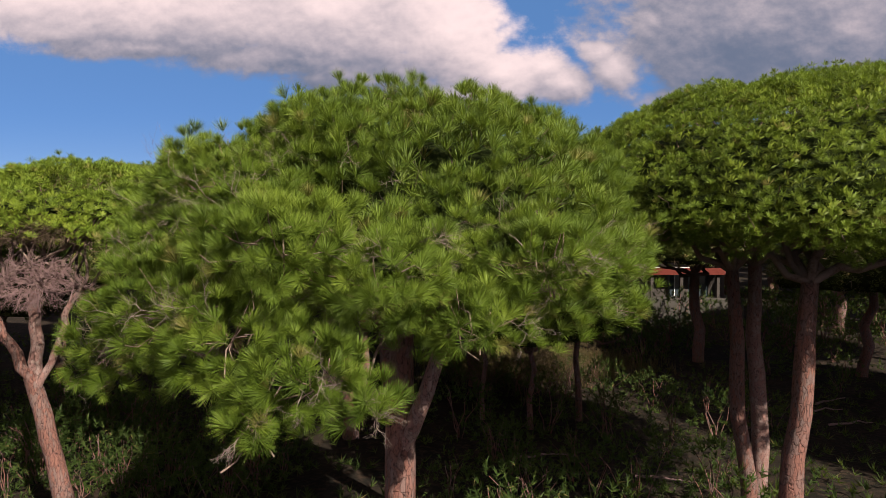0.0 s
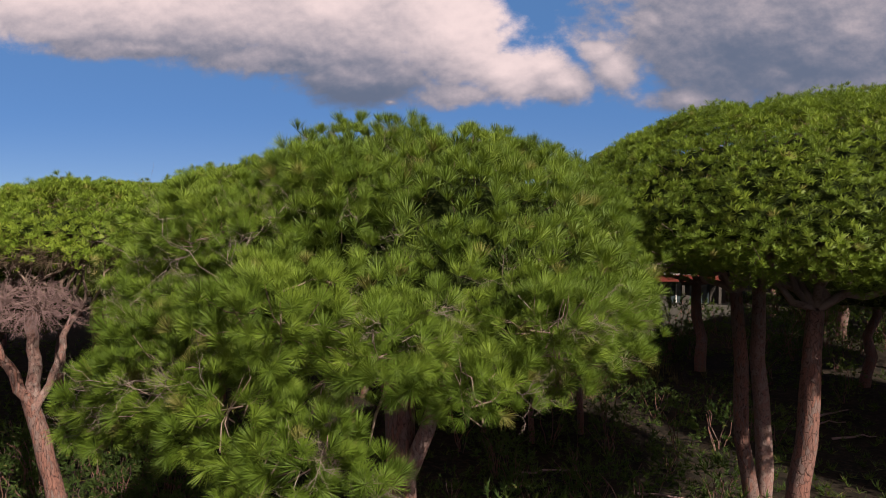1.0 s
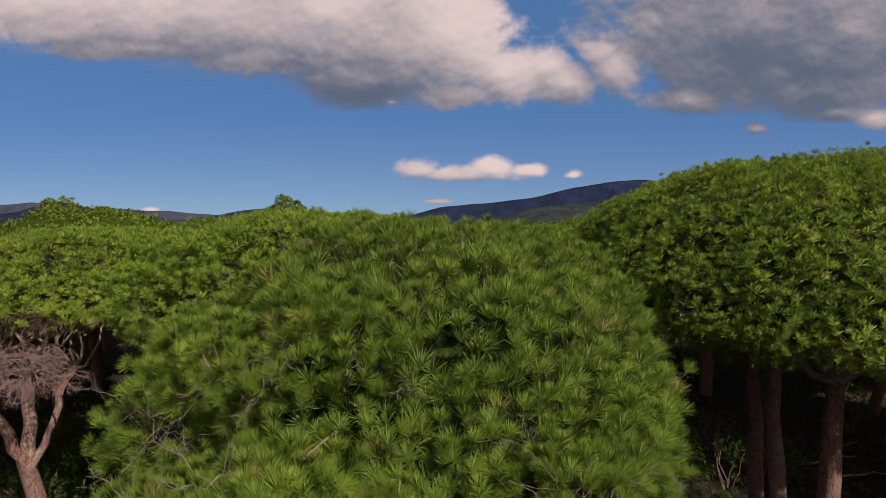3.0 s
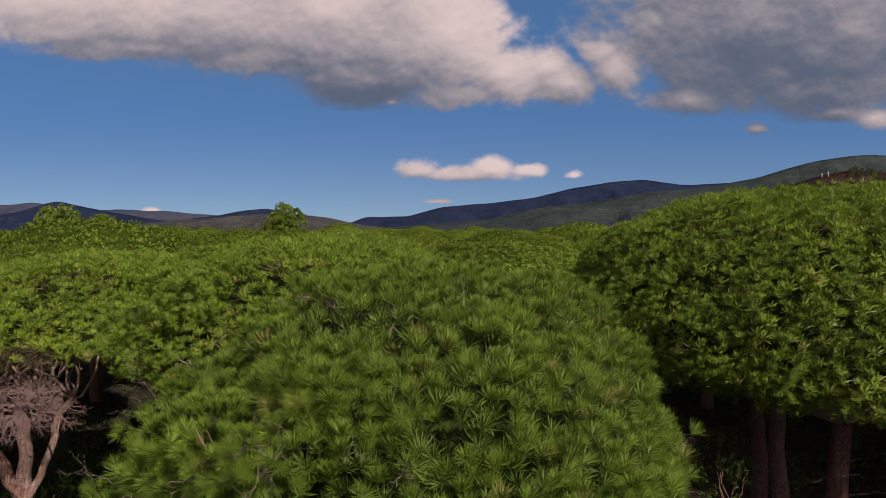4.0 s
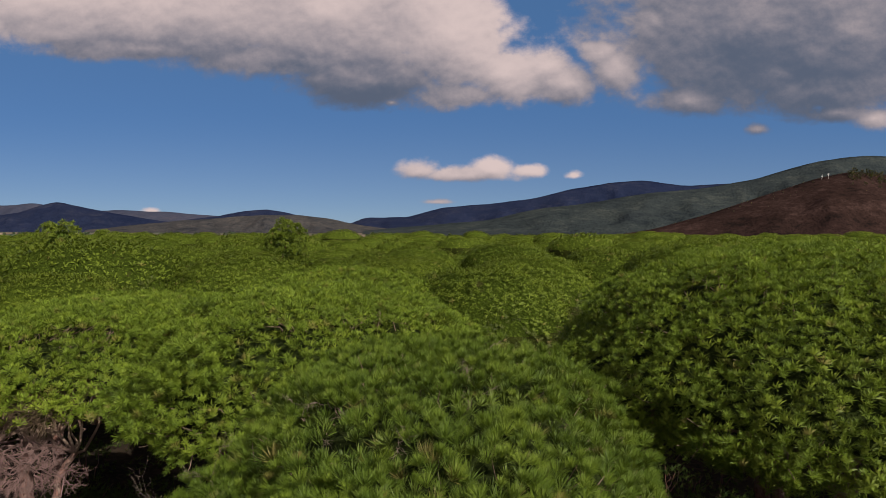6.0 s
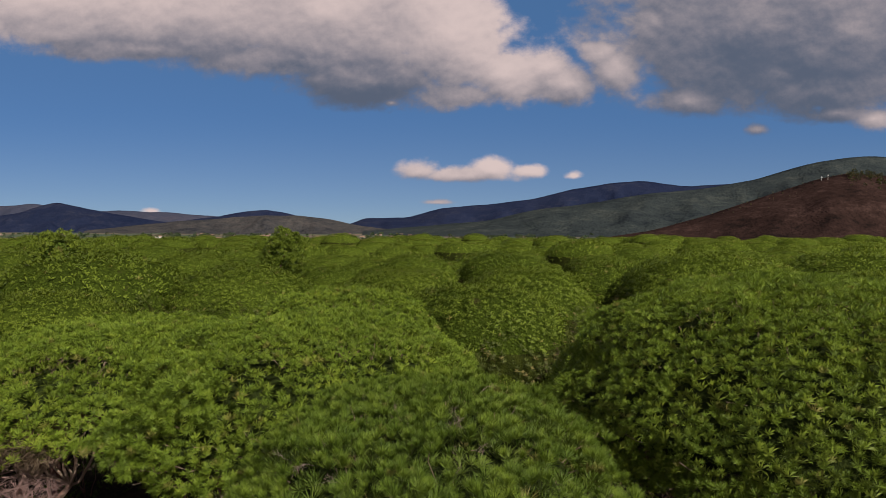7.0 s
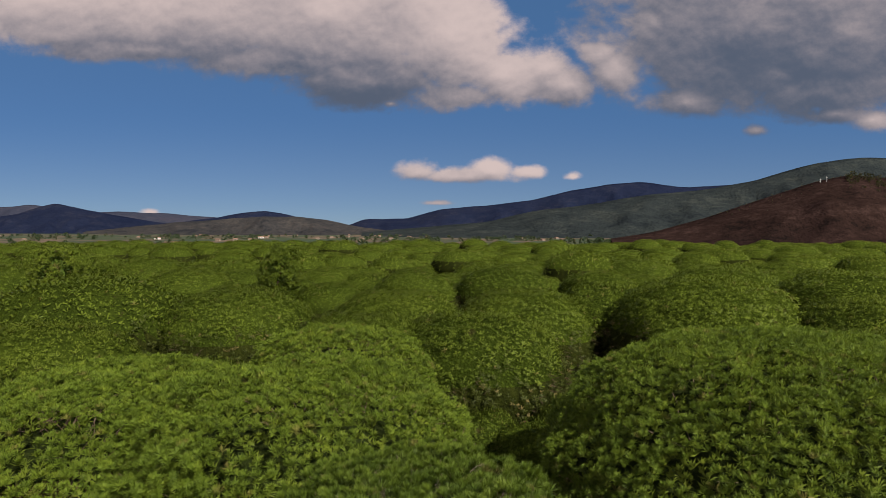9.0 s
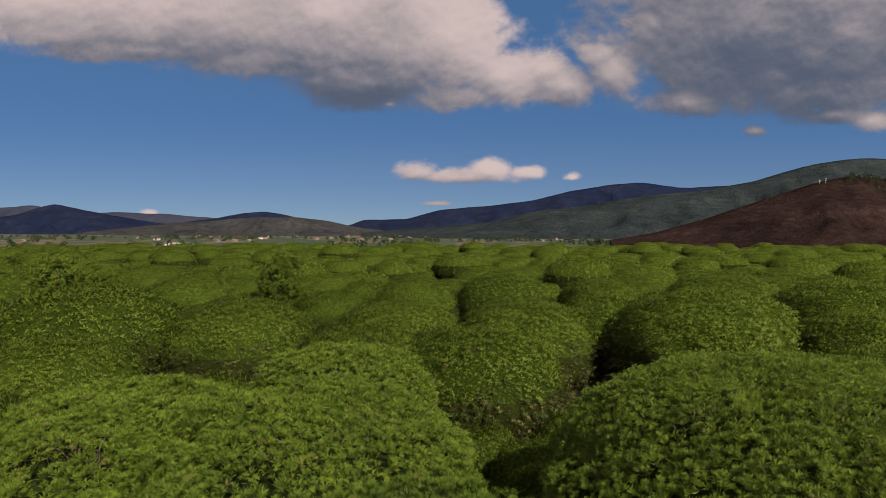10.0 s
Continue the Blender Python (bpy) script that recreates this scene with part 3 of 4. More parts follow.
    n.put(p.inputs["Normal"], bp.outputs[0])
    n.put(out.inputs[0], p.outputs[0])
    return m


def build_hill(name, crest, distance, depth, mat, label, seed, spurs=0.4, columns=150, rows=26, base=-20.0):
    """A ridge: crest gives (across, up) tangents from a high eye; spurs and gullies run down its face."""
    cu, cv = np.array(crest).T
    u = np.linspace(cu[0], cu[-1], columns)
    order = np.interp(u, cu, cv)
    k = np.array([0.25, 0.5, 0.25])
    for _ in range(2):
        order[1:-1] = np.convolve(order, k, "valid")
    v, q = [], []
    for i, uu in enumerate(u):
        top = 18.6 + order[i] * distance
        ridge = noise.fractal(Vector((uu * distance * 0.004, seed, 0)), 1.0, 2.0, 4)
        for j in range(rows + 4):
            s = j / rows
            y = distance - depth * (1 - s)
            if s <= 1:
                shape = s ** 1.15
            else:
                shape = 1 - (s - 1) * 3.0
            z = base + (top - base) * shape
            gully = noise.fractal(Vector((uu * distance * 0.006 + 0.4 * s, s * 2.2, seed * 3.3)), 0.8, 2.1, 5)
            z += gully * spurs * (top - base) * np.sin(np.pi * min(s, 1.0)) * 0.7
            if s >= 0.97:
                z += ridge * 0.012 * distance * 0.12
            v.append((uu * distance + (uu * (y - distance)) * 0.9, y, z))
    m = rows + 4
    i, j = np.meshgrid(np.arange(columns - 1), np.arange(m - 1), indexing="ij")
    q = np.stack([i * m + j, (i + 1) * m + j, (i + 1) * m + j + 1, i * m + j + 1], -1).reshape(-1, 4)
    ob = mesh_object(name, np.array(v), q, mat, smooth=True)
    return tagged(ob, label, "hill", kind="structure")


# Two farthest slopes: bluish haze and cloud shadow are painted into the base colour.
HAZY_WOOD = wood_material("distant_ridge_haze", rgb(0.026, 0.03, 0.05), rgb(0.033, 0.037, 0.058), rgb(0.046, 0.046, 0.064), 0.012)
HAZE_SHADOW_WOOD = wood_material("far_slope_haze_shadow", rgb(0.008, 0.012, 0.030), rgb(0.0115, 0.016, 0.036), rgb(0.022, 0.025, 0.043), 0.012)
GREY_WOOD = wood_material("middle_wooded_slope", rgb(0.018, 0.020, 0.025), rgb(0.037, 0.036, 0.037), rgb(0.06, 0.054, 0.05), 0.015)
# a bluish haze tint is mixed into this green
GREEN_WOOD = wood_material("near_slope_haze_tint", rgb(0.0135, 0.0175, 0.0205), rgb(0.0225, 0.0285, 0.0300), rgb(0.038, 0.044, 0.041), 0.02)
BURNT = wood_material("burnt_slope", rgb(0.0085, 0.0062, 0.006), rgb(0.021, 0.0125, 0.0112), rgb(0.042, 0.0255, 0.0225), 0.06, 0.35)


def crest(pairs):
    return [((x - 784) / 1079.0, (408 - y) / 1079.0) for x, y in pairs]


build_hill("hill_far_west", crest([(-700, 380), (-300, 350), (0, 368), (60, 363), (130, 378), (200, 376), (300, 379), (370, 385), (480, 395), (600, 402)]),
           4500, 700, HAZY_WOOD, "far wooded ridge, coloured bluish for haze and cloud shadow", 3, 0.3)
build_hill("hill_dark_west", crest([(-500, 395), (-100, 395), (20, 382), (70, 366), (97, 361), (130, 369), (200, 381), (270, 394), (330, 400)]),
           3900, 800, HAZE_SHADOW_WOOD, "wooded hill, coloured dark blue for cloud shadow and haze", 5, 0.4)
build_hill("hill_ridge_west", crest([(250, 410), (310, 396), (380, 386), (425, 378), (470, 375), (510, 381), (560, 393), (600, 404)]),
           3800, 500, HAZE_SHADOW_WOOD, "wooded ridge behind the grey hill, coloured dark blue for haze and shadow", 21, 0.35)
build_hill("hill_centre_west", crest([(150, 410), (240, 402), (320, 394), (400, 389), (470, 384), (520, 384), (580, 391), (640, 404), (700, 410)]),
           3300, 700, GREY_WOOD, "grey-green wooded hill beyond the plain", 8, 0.45)
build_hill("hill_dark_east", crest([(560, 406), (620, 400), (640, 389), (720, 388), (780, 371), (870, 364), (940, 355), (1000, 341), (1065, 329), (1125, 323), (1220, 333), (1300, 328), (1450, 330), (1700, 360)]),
           4300, 900, HAZE_SHADOW_WOOD, "long wooded mountain, coloured dark blue for cloud shadow and haze", 11, 0.25)
build_hill("hill_green_east", crest([(640, 412), (760, 402), (860, 394), (960, 372), (1050, 362), (1150, 345), (1240, 338), (1330, 322), (1400, 300), (1460, 288), (1520, 280), (1600, 283), (1900, 270), (2300, 330)]),
           3000, 1100, GREEN_WOOD, "green wooded mountainside rising from the plain", 14, 0.22)
build_hill("hill_burnt", crest([(1080, 424), (1150, 414), (1250, 388), (1350, 354), (1440, 324), (1500, 312), (1568, 318), (1750, 290), (2100, 300), (2500, 420)]),
           760, 260, BURNT, "bare reddish-brown burnt hillside", 17, 0.28, base=-16.0)


# ---- umbrella pines ----
TREE_LABEL = "mature umbrella pine with a dense green domed crown"

BROAD = np.array([(0, 1.0), (0.3, 0.99), (0.55, 0.935), (0.75, 0.8), (0.9, 0.53), (0.98, 0.18), (1.0, -0.04), (0.95, -0.2), (0.8, -0.22), (0.55, -0.08), (0.3, 0.06)])


def main_pine():
    """The pine in front of the camera: lumpy dome, hanging lower boughs, two-stemmed trunk."""
    rng = np.random.default_rng(11)
    tree = empty("umbrella_pine", pose(-0.95, 12.2, 0))
    top, h, rx, ry = 12.54, 3.25, 4.25, 6.2
    mid = np.array((0.6, 0.6, top - h))
    b = Bits()
    b.add(*tube([(0.0, 0, -0.2), (0.02, 0, 0.4), (0.1, 0.1, 2), (0.05, 0.1, 4), (0.08, 0.1, 5.2), (0.08, 0.1, 6.1), (0.1, 0.2, 7.6), (0.2, 0.1, 9.2), (0.3, 0, 10.6)],
                [0.48, 0.38, 0.33, 0.31, 0.31, 0.3, 0.25, 0.19, 0.1], 14, rng, 0.05))
    mesh_object("trunk", *b.arrays(), BARK, tree, "reddish plated bark", smooth=True)
    b = Bits()
    b.add(*tube([(0.1, 0.0, 5.7), (0.34, -0.1, 6.2), (0.62, -0.25, 6.95), (0.84, -0.35, 7.65), (1.3, -0.6, 8.8), (1.8, -0.8, 10.2)],
                [0.19, 0.175, 0.155, 0.14, 0.11, 0.06], 10, rng, 0.05))
    mesh_object("limb", *b.arrays(), PALE_BARK, tree, "pale leaning second stem", smooth=True)
    # hanging boughs: centre from the trunk, half sizes
    boughs = [((-2.95, -4.8, 8.8), (0.62, 0.65, 0.58)), ((-2.05, -5.5, 9.3), (0.8, 0.7, 0.75)), ((-1.15, -6.2, 9.15), (0.75, 0.55, 0.7)),
              ((-0.4, -6.5, 8.8), (0.65, 0.5, 0.48)), ((-0.8, -6.6, 8.42), (0.36, 0.35, 0.2)), ((0.2, -6.5, 8.55), (0.3, 0.35, 0.26)),
              ((1.3, -5.7, 9.25), (0.65, 0.55, 0.4)), ((0.35, -6.2, 9.75), (0.8, 0.6, 0.52)), ((-0.75, -6.2, 10.05), (1.0, 0.65, 0.65)),
              ((2.05, -5.3, 9.85), (0.8, 0.7, 0.5)), ((3.0, -3.9, 9.75), (0.75, 0.9, 0.4)), ((3.6, -1.9, 9.8), (0.6, 1.1, 0.4)), ((-2.65, -3.6, 9.9), (1.0, 1.0, 0.8)),
              ((-2.6, -2.0, 10.7), (1.0, 1.2, 0.7)), ((-1.75, -4.0, 10.85), (1.2, 1.1, 0.6)), ((-0.6, -3.6, 11.4), (1.1, 1.2, 0.55))]
    bits, deep, sprigs, ps, os_ = Bits(), Bits(), Bits(), [], []
    p, o, axis = shoots(4000, rx, ry, h, rng, 0.05, 1, 0.5, BROAD, 1.15, 0.85, 0.25)
    hole = np.array([noise.noise(Vector(c) * 0.95 + Vector((3, 1, 4))) for c in p]) - 0.12 * np.clip(p[:, 2] / h, 0, 1)
    bare = (p + mid)[hole < -0.32]
    keep = hole > -0.34
    p, o, axis = p[keep] + mid, o[keep], axis[keep]
    bits.add(*brush(p, axis, 100, 0.23, 0.0054, rng, 58))
    ps.append(p), os_.append(o)
    for c, half in boughs:
        half = np.array(half)
        n = int(4 * np.pi * (np.prod(half) ** (2 / 3)) * 27)
        d = unit(rng.normal(0, 1, (n, 3)) + np.array([0, -0.35, 0.2]))
        bump = np.array([noise.noise(Vector(q) * 2.0 + Vector(c)) for q in d])[:, None]
        p = np.array(c) + d * half * (1 + 0.35 * bump) * rng.uniform(0.6, 1.03, (n, 1))
        axis = unit(d * 0.62 + np.array([0, -0.1, 0.5]) + rng.normal(0, 0.24, p.shape))
        bits.add(*brush(p, axis, 92, 0.2, 0.0048, rng, 54))
        ps.append(p), os_.append(d)
        for way in unit(rng.normal(0, 1, (3, 3)) + np.array([0, -0.5, -0.3])):
            dead_spray(np.array(c) + way * half * 0.25, way, 0.42 * float(np.dot(np.abs(way), half)), 3, rng, sprigs, 0.0065)
    tagged(mesh_object("twig_growth", *sprigs.arrays(), SPRIG, tree, "pale grey bare twigs of the hanging boughs"), kind="stuff")
    allp, allo = np.concatenate(ps), np.concatenate(os_)
    mesh_object("crown", *bits.arrays(), DEEP_NEEDLES, tree, "bright green needle tufts")
    p, o, axis = shoots(2400, rx, ry, h, rng, 0.05, 1, 0.5, BROAD, 1.15, 0.5, 0.3, 0.24)
    deep.add(*brush(p + mid, axis, 34, 0.24, 0.016, rng, 65))
    p, o = crown_points(700, rx - 0.9, ry - 0.9, h - 0.6, rng, 0.08, 3, 0.8)
    deep.add(*brush(p + mid, brushes(o, rng), 14, 0.3, 0.03, rng, 70))
    mesh_object("inner_crown", *deep.arrays(), SHADE_OLIVE, tree, "shaded olive needle tufts inside the crown")
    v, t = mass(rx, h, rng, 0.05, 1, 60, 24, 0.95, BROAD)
    mesh_object("heart", v * (1, ry / rx, 1) + mid + (0, 0, 0.2), t, SHADE_HEART, tree, "added inner shell of the crown, coloured dark for shade", smooth=True)
    limb_tree(tree, np.array((0.25, 0.1, 8.4)), ps[0][ps[0][:, 2] > mid[2] + 1.0], 18, 0.12, rng, TWIG, 5)
    for c, _ in boughs[:9]:
        b = Bits()
        b.add(*tube(bend((0.2, 0.0, 9.0), np.array(c) + (0, 0.45, 0.15), 0.35, rng, 8, 0.12), np.linspace(0.075, 0.008, 8), 6))
        mesh_object("limb", *b.arrays(), TWIG, tree, smooth=True)
    b = Bits()
    pick = rng.permutation(len(allp))[:380]
    twigs_to(allp[pick], allo[pick], rng, b, 0.6, 0.008)
    tagged(mesh_object("twig_growth", *b.arrays(), TWIG, tree, "thin grey-brown twigs"), kind="stuff")
    b = Bits()
    for c, way in (((0.15, -6.3, 8.5), (-0.2, -0.2, -1)), ((-0.1, -6.6, 9.0), (0.2, -0.4, -0.5)), ((0.05, -6.5, 8.9), (-0.3, -0.3, -0.8)), ((1.9, -5.6, 9.5), (0.9, -0.4, 0.1)), ((-2.9, -5.3, 8.9), (0.5, -0.6, -0.3))):
        dead_spray(np.array(c), unit(np.array(way)), 0.22, 4, rng, b, 0.006)
    for k in range(7):
        way = unit(np.array((1.0, -0.35 + 0.06 * k, 0.1 - 0.06 * k)))
        dead_spray(np.array((3.3, -2.6 + 0.1 * k, 9.4 - 0.05 * k)), way, 0.36, 4, rng, b, 0.011)
    tagged(mesh_object("dead_growth", *b.arrays(), DEAD, tree, "bare pinkish-grey dead twigs"), kind="stuff")
    b = Bits()
    for c in bare[rng.permutation(len(bare))[:110]]:
        way = unit((c - mid) * (1, 1, 0.6) + rng.normal(0, 0.8, 3))
        dead_spray(c - way * 0.4, way, 0.24, 2, rng, b, 0.007)
    tagged(mesh_object("bare_growth", *b.arrays(), SPRIG, tree, "brown bare twigs between the tufts"), kind="stuff")
    tagged(tree, "large umbrella pine with lumpy bright green crown and forked trunk", "pine tree")


main_pine()


def near_pine(x, y, rx, ry, top, h, stems, seed, tuft_count, needles, width, label, length=0.205, mat=NEEDLES, dead=(), pads=(), outline=BROAD, lumps=0.04):
    """A neighbouring pine; stems: base and fork of each trunk, from the tree's place."""
    rng = np.random.default_rng(seed)
    tree = empty("umbrella_pine", pose(x, y, 0))
    rim = np.array((0, 0, top - h))
    p, o = crown_points(400, rx, ry, h, rng, lumps, seed, 0.8, outline)
    p += rim
    for k, (base, fork, r) in enumerate(stems):
        base, fork = np.array(base, float), np.array(fork, float)
        b = Bits()
        s = np.linspace(0, 1, 9)[:, None]
        way = base + (fork - base) * s + rng.normal(0, 0.06, (9, 3)) * (s > 0) * (s < 1)
        way[0, 2] -= 0.3 if base[2] < 1 else 0.0
        b.add(*tube(way, np.array([1.35 if base[2] < 1 else 1.0, 1.08 if base[2] < 1 else 1.0, 1, 0.96, 0.92, 0.9, 0.86, 0.8, 0.7]) * r, 11, rng, 0.05))
        mesh_object("trunk", *b.arrays(), BARK if k % 2 == 0 else PALE_BARK, tree, smooth=True)
        mine = p[p[:, 2] > rim[2] + 0.35 * h]
        if len(stems) > 1:
            mine = mine[np.argsort(np.linalg.norm(mine[:, :2] - fork[:2] * 1.3, axis=1))[: len(mine) // (len(stems) - 1)]]
        if fork[2] > 7:
            limb_tree(tree, fork, mine, 7 if len(stems) > 1 else 14, r * 0.42, rng, TWIG, 4)
    q, qo, axis = shoots(tuft_count, rx, ry, h, rng, lumps, seed, 0.35, outline, 1.5, 0.4, 0.4)
    q += rim
    hole = np.array([noise.noise(Vector(c) * 0.7 + Vector((seed, 1, 4))) for c in q]) > -0.45
    hole &= (qo[:, 1] < 0.6) | (rng.uniform(0, 1, len(q)) < 0.35)
    q, qo, axis = q[hole], qo[hole], axis[hole]
    if dead:
        bare = (q[:, 0] > -1.2) & (q[:, 1] < 0.5) & (q[:, 2] < rim[2] + 0.15 + 0.25 * np.sin(q[:, 0] * 2.3))
        worn = bare & (q[:, 2] > rim[2] - 0.1)
        dry = tufts(q[worn], qo[worn], 12, 0.5, 0.017, rng, 0.4, 15, 85)
        tagged(mesh_object("dead_growth", *dry, DEADBRUSH, tree, "dry brown dead boughs"), kind="stuff")
        q, qo, axis = q[~bare], qo[~bare], axis[~bare]
    for c, half in pads:
        n = int(4 * np.pi * np.prod(half) ** (2 / 3) * 15)
        d = unit(rng.normal(0, 1, (n, 3)) + np.array([0, -0.2, 0.25]))
        q = np.concatenate([q, np.array(c) + d * half * rng.uniform(0.7, 1.05, (n, 1))])
        qo = np.concatenate([qo, d])
        axis = np.concatenate([axis, unit(d * 0.6 + np.array([0, 0, 0.5]) + rng.normal(0, 0.2, d.shape))])
    mesh_object("crown", *brush(q, axis, needles, length, width, rng, 80), mat, tree, "dense green needle tufts")
    ip, io, ia = shoots(tuft_count // 2, rx, ry, h, rng, lumps, seed, 0.45, outline, 1.5, 0.4, 0.4, 0.2)
    v, t, soft = brush(ip + rim, ia, 11, 0.22, 0.042, rng, 80, out=io)
    mesh_object("inner_crown", v, t, FAR_NEEDLES, tree, "darker green needle tufts inside the crown", normals=soft)
    v, t = mass(rx, h, rng, lumps, seed, 64, 26, 0.9 if dead else 1.1, outline)
    if dead:
        t = t[v[t][:, :, 2].mean(1) > 0.3 * h]
    mesh_object("heart", v * (1, ry / rx, 1) + rim, t, SHADE_HEART, tree, "added inner shell of the crown, coloured dark for shade", smooth=True)
    b = Bits()
    pick = np.flatnonzero(o[:, 2] < 0.45)[:150]
    twigs_to(p[pick], o[pick], rng, b, 0.8, 0.014)
    tagged(mesh_object("twig_growth", *b.arrays(), TWIG, tree), kind="stuff")
    if dead:
        b = Bits()
        for c, half, count in dead:
            for d in unit(rng.normal(0, 1, (count, 3))):
                root = np.array(c) + d * half * rng.uniform(0.1, 0.75)
                dead_spray(root, unit(d + rng.normal(0, 0.5, 3)), 0.33, 3, rng, b, 0.0095)
            for k in range(4):
                tip = np.array(c) + rng.normal(0, 0.5, 3) * half
                b.add(*tube(bend((-1.0, -2.6, 8.0), tip, 0.2, rng, 6, 0.2), np.linspace(0.05, 0.015, 6), 4))
        tagged(mesh_object("dead_brush", *b.arrays(), DEAD, tree, "tangle of bare pinkish dead branches"), kind="stuff")
    tagged(tree, label, "pine tree")


near_pine(11.4, 19.4, 8.3, 8.5, 14.5, 4.0, [((-1.75, -0.6, 0), (-2.5, -0.7, 8.9), 0.24), ((-1.2, -0.2, 0), (-1.65, -0.4, 9.05), 0.26), ((-2.8, -4.2, 0), (-2.2, -4.2, 8.85), 0.29)],
          21, 15500, 32, 0.0125, "broad umbrella pine with three reddish trunks under a dense dome", 0.17, pads=[((-4.6, -5.2, 9.95), (1.1, 1.0, 0.45)), ((-1.6, -6.6, 9.75), (1.3, 1.0, 0.5)), ((1.5, -6.9, 9.6), (1.5, 1.0, 0.6)), ((-6.2, -3.2, 9.95), (0.8, 1.0, 0.4))], outline=PROFILE, lumps=0.035)
near_pine(-12.0, 23.2, 5.7, 6.7, 12.4, 2.4, [((0.3, -4.0, 0), (-1.0, -4.2, 5.75), 0.3), ((-0.87, -4.18, 5.3), (-1.0, -3.8, 8.2), 0.2), ((-0.8, -4.17, 5.1), (-2.5, -4.2, 8.0), 0.17), ((-0.8, -4.17, 5.1), (0.6, -4.0, 8.3), 0.11)],
          22, 6200, 34, 0.014, "umbrella pine with a pale forked trunk and dead lower boughs",
          dead=[((0.8, -6.4, 8.72), (1.5, 0.8, 0.62), 105), ((-1.5, -4.8, 8.6), (1.0, 0.8, 0.6), 24)])
near_pine(-4.6, 21.3, 5.9, 6.0, 13.0, 3.3, [((3.2, 0.3, 0), (2.3, 0.2, 8.6), 0.3)], 23, 5400, 36, 0.014, "umbrella pine with a rounded bright green crown",
          pads=[((-3.2, -5.3, 10.7), (0.8, 0.8, 0.95)), ((-2.0, -4.6, 11.6), (1.0, 0.9, 0.8))])
near_pine(-4.7, 29.4, 4.7, 4.6, 13.1, 3.7, [((0.1, 0.3, 0), (-0.2, 0.2, 8.8), 0.28)], 24, 3200, 28, 0.019, "umbrella pine with a tall rounded crown behind its neighbours")


def wood_pine(name, rx, h, height, seed, count, needles, length, width, under, mat, label, skirt=0):
    """A pine of the wood behind: trunk with limbs, and crown."""
    rng = np.random.default_rng(seed)
    tree = empty(name)
    rim = height - h
    b = Bits()
    fork = np.array((rng.uniform(-0.5, 0.5), rng.uniform(-0.5, 0.5), rim - 2.2))
    b.add(*tube(bend((0, 0, -0.3), fork, 0.0, rng, 6, 0.15), np.linspace(0.36, 0.26, 6), 8, rng, 0.05))
    p, o, axis = shoots(count, rx, rx, h, rng, 0.05, seed, 0.5, ROUND, 1.7, 0.5, 0.5)
    p[:, 2] += rim
    for k in rng.permutation(len(p))[:9]:
        b.add(*tube(bend(fork, p[k] * (0.8, 0.8, 1) - (0, 0, 0.7), -0.2, rng, 6, 0.2), np.linspace(0.15, 0.04, 6), 5))
    mesh_object("trunk", *b.arrays(), BARK, tree, smooth=True)
    # tufts low on the crown take the darker colour, so flanks look shaded
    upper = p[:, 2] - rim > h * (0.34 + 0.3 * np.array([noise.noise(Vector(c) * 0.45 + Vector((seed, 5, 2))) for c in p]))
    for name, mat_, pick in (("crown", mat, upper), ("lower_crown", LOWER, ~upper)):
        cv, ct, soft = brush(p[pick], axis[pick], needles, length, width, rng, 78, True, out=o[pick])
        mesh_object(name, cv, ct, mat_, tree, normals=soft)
    if skirt:
        low = crown_points(skirt * 4, rx, rx, h, rng, 0.06, seed, 0.6, ROUND)
        pick = np.flatnonzero((low[0][:, 2] < 0.35 * h) & (np.array([noise.noise(Vector(c) * 0.5 + Vector((seed, 2, 1))) for c in low[0]]) > -0.1))[:skirt]
        dry = tufts(low[0][pick] + (0, 0, rim), low[1][pick] + (0, 0, -0.2), 7, 0.5, 0.03, rng, 0.3, 10, 80, 0.6)
        tagged(mesh_object("dead_growth", *dry, DEADBRUSH, tree, "dry brown twigs below the crown"), kind="stuff")
    v, t = mass(rx, h, rng, 0.05, seed, *under)
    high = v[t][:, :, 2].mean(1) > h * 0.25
    mesh_object("inner_crown", v + (0, 0, rim), t[high], MASS, tree, "close green inner foliage with shade painted in its creases", smooth=True)
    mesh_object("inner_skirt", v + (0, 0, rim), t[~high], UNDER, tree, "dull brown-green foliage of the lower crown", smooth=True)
    return tagged(tree, label, "pine tree", "pines of the wood")


def scaled(x, y, turn, s, sz):
    return pose(x, y, float(land(x, y)), 0, 0, turn) @ Matrix.Diagonal((s, s, sz, 1))


MID = [wood_pine("umbrella_pine", 5.6, 4.5, 12.7, 40 + k, 3000, 7, 0.21, 0.062, (60, 26, 0.22), FAR_NEEDLES, TREE_LABEL, 170) for k in range(4)]
BACK = [wood_pine("umbrella_pine", 5.6, 4.4, 12.7, 60 + k, 1600, 4, 0.28, 0.105, (40, 17, 0.16), FAR_NEEDLES, TREE_LABEL, 70) for k in range(4)]

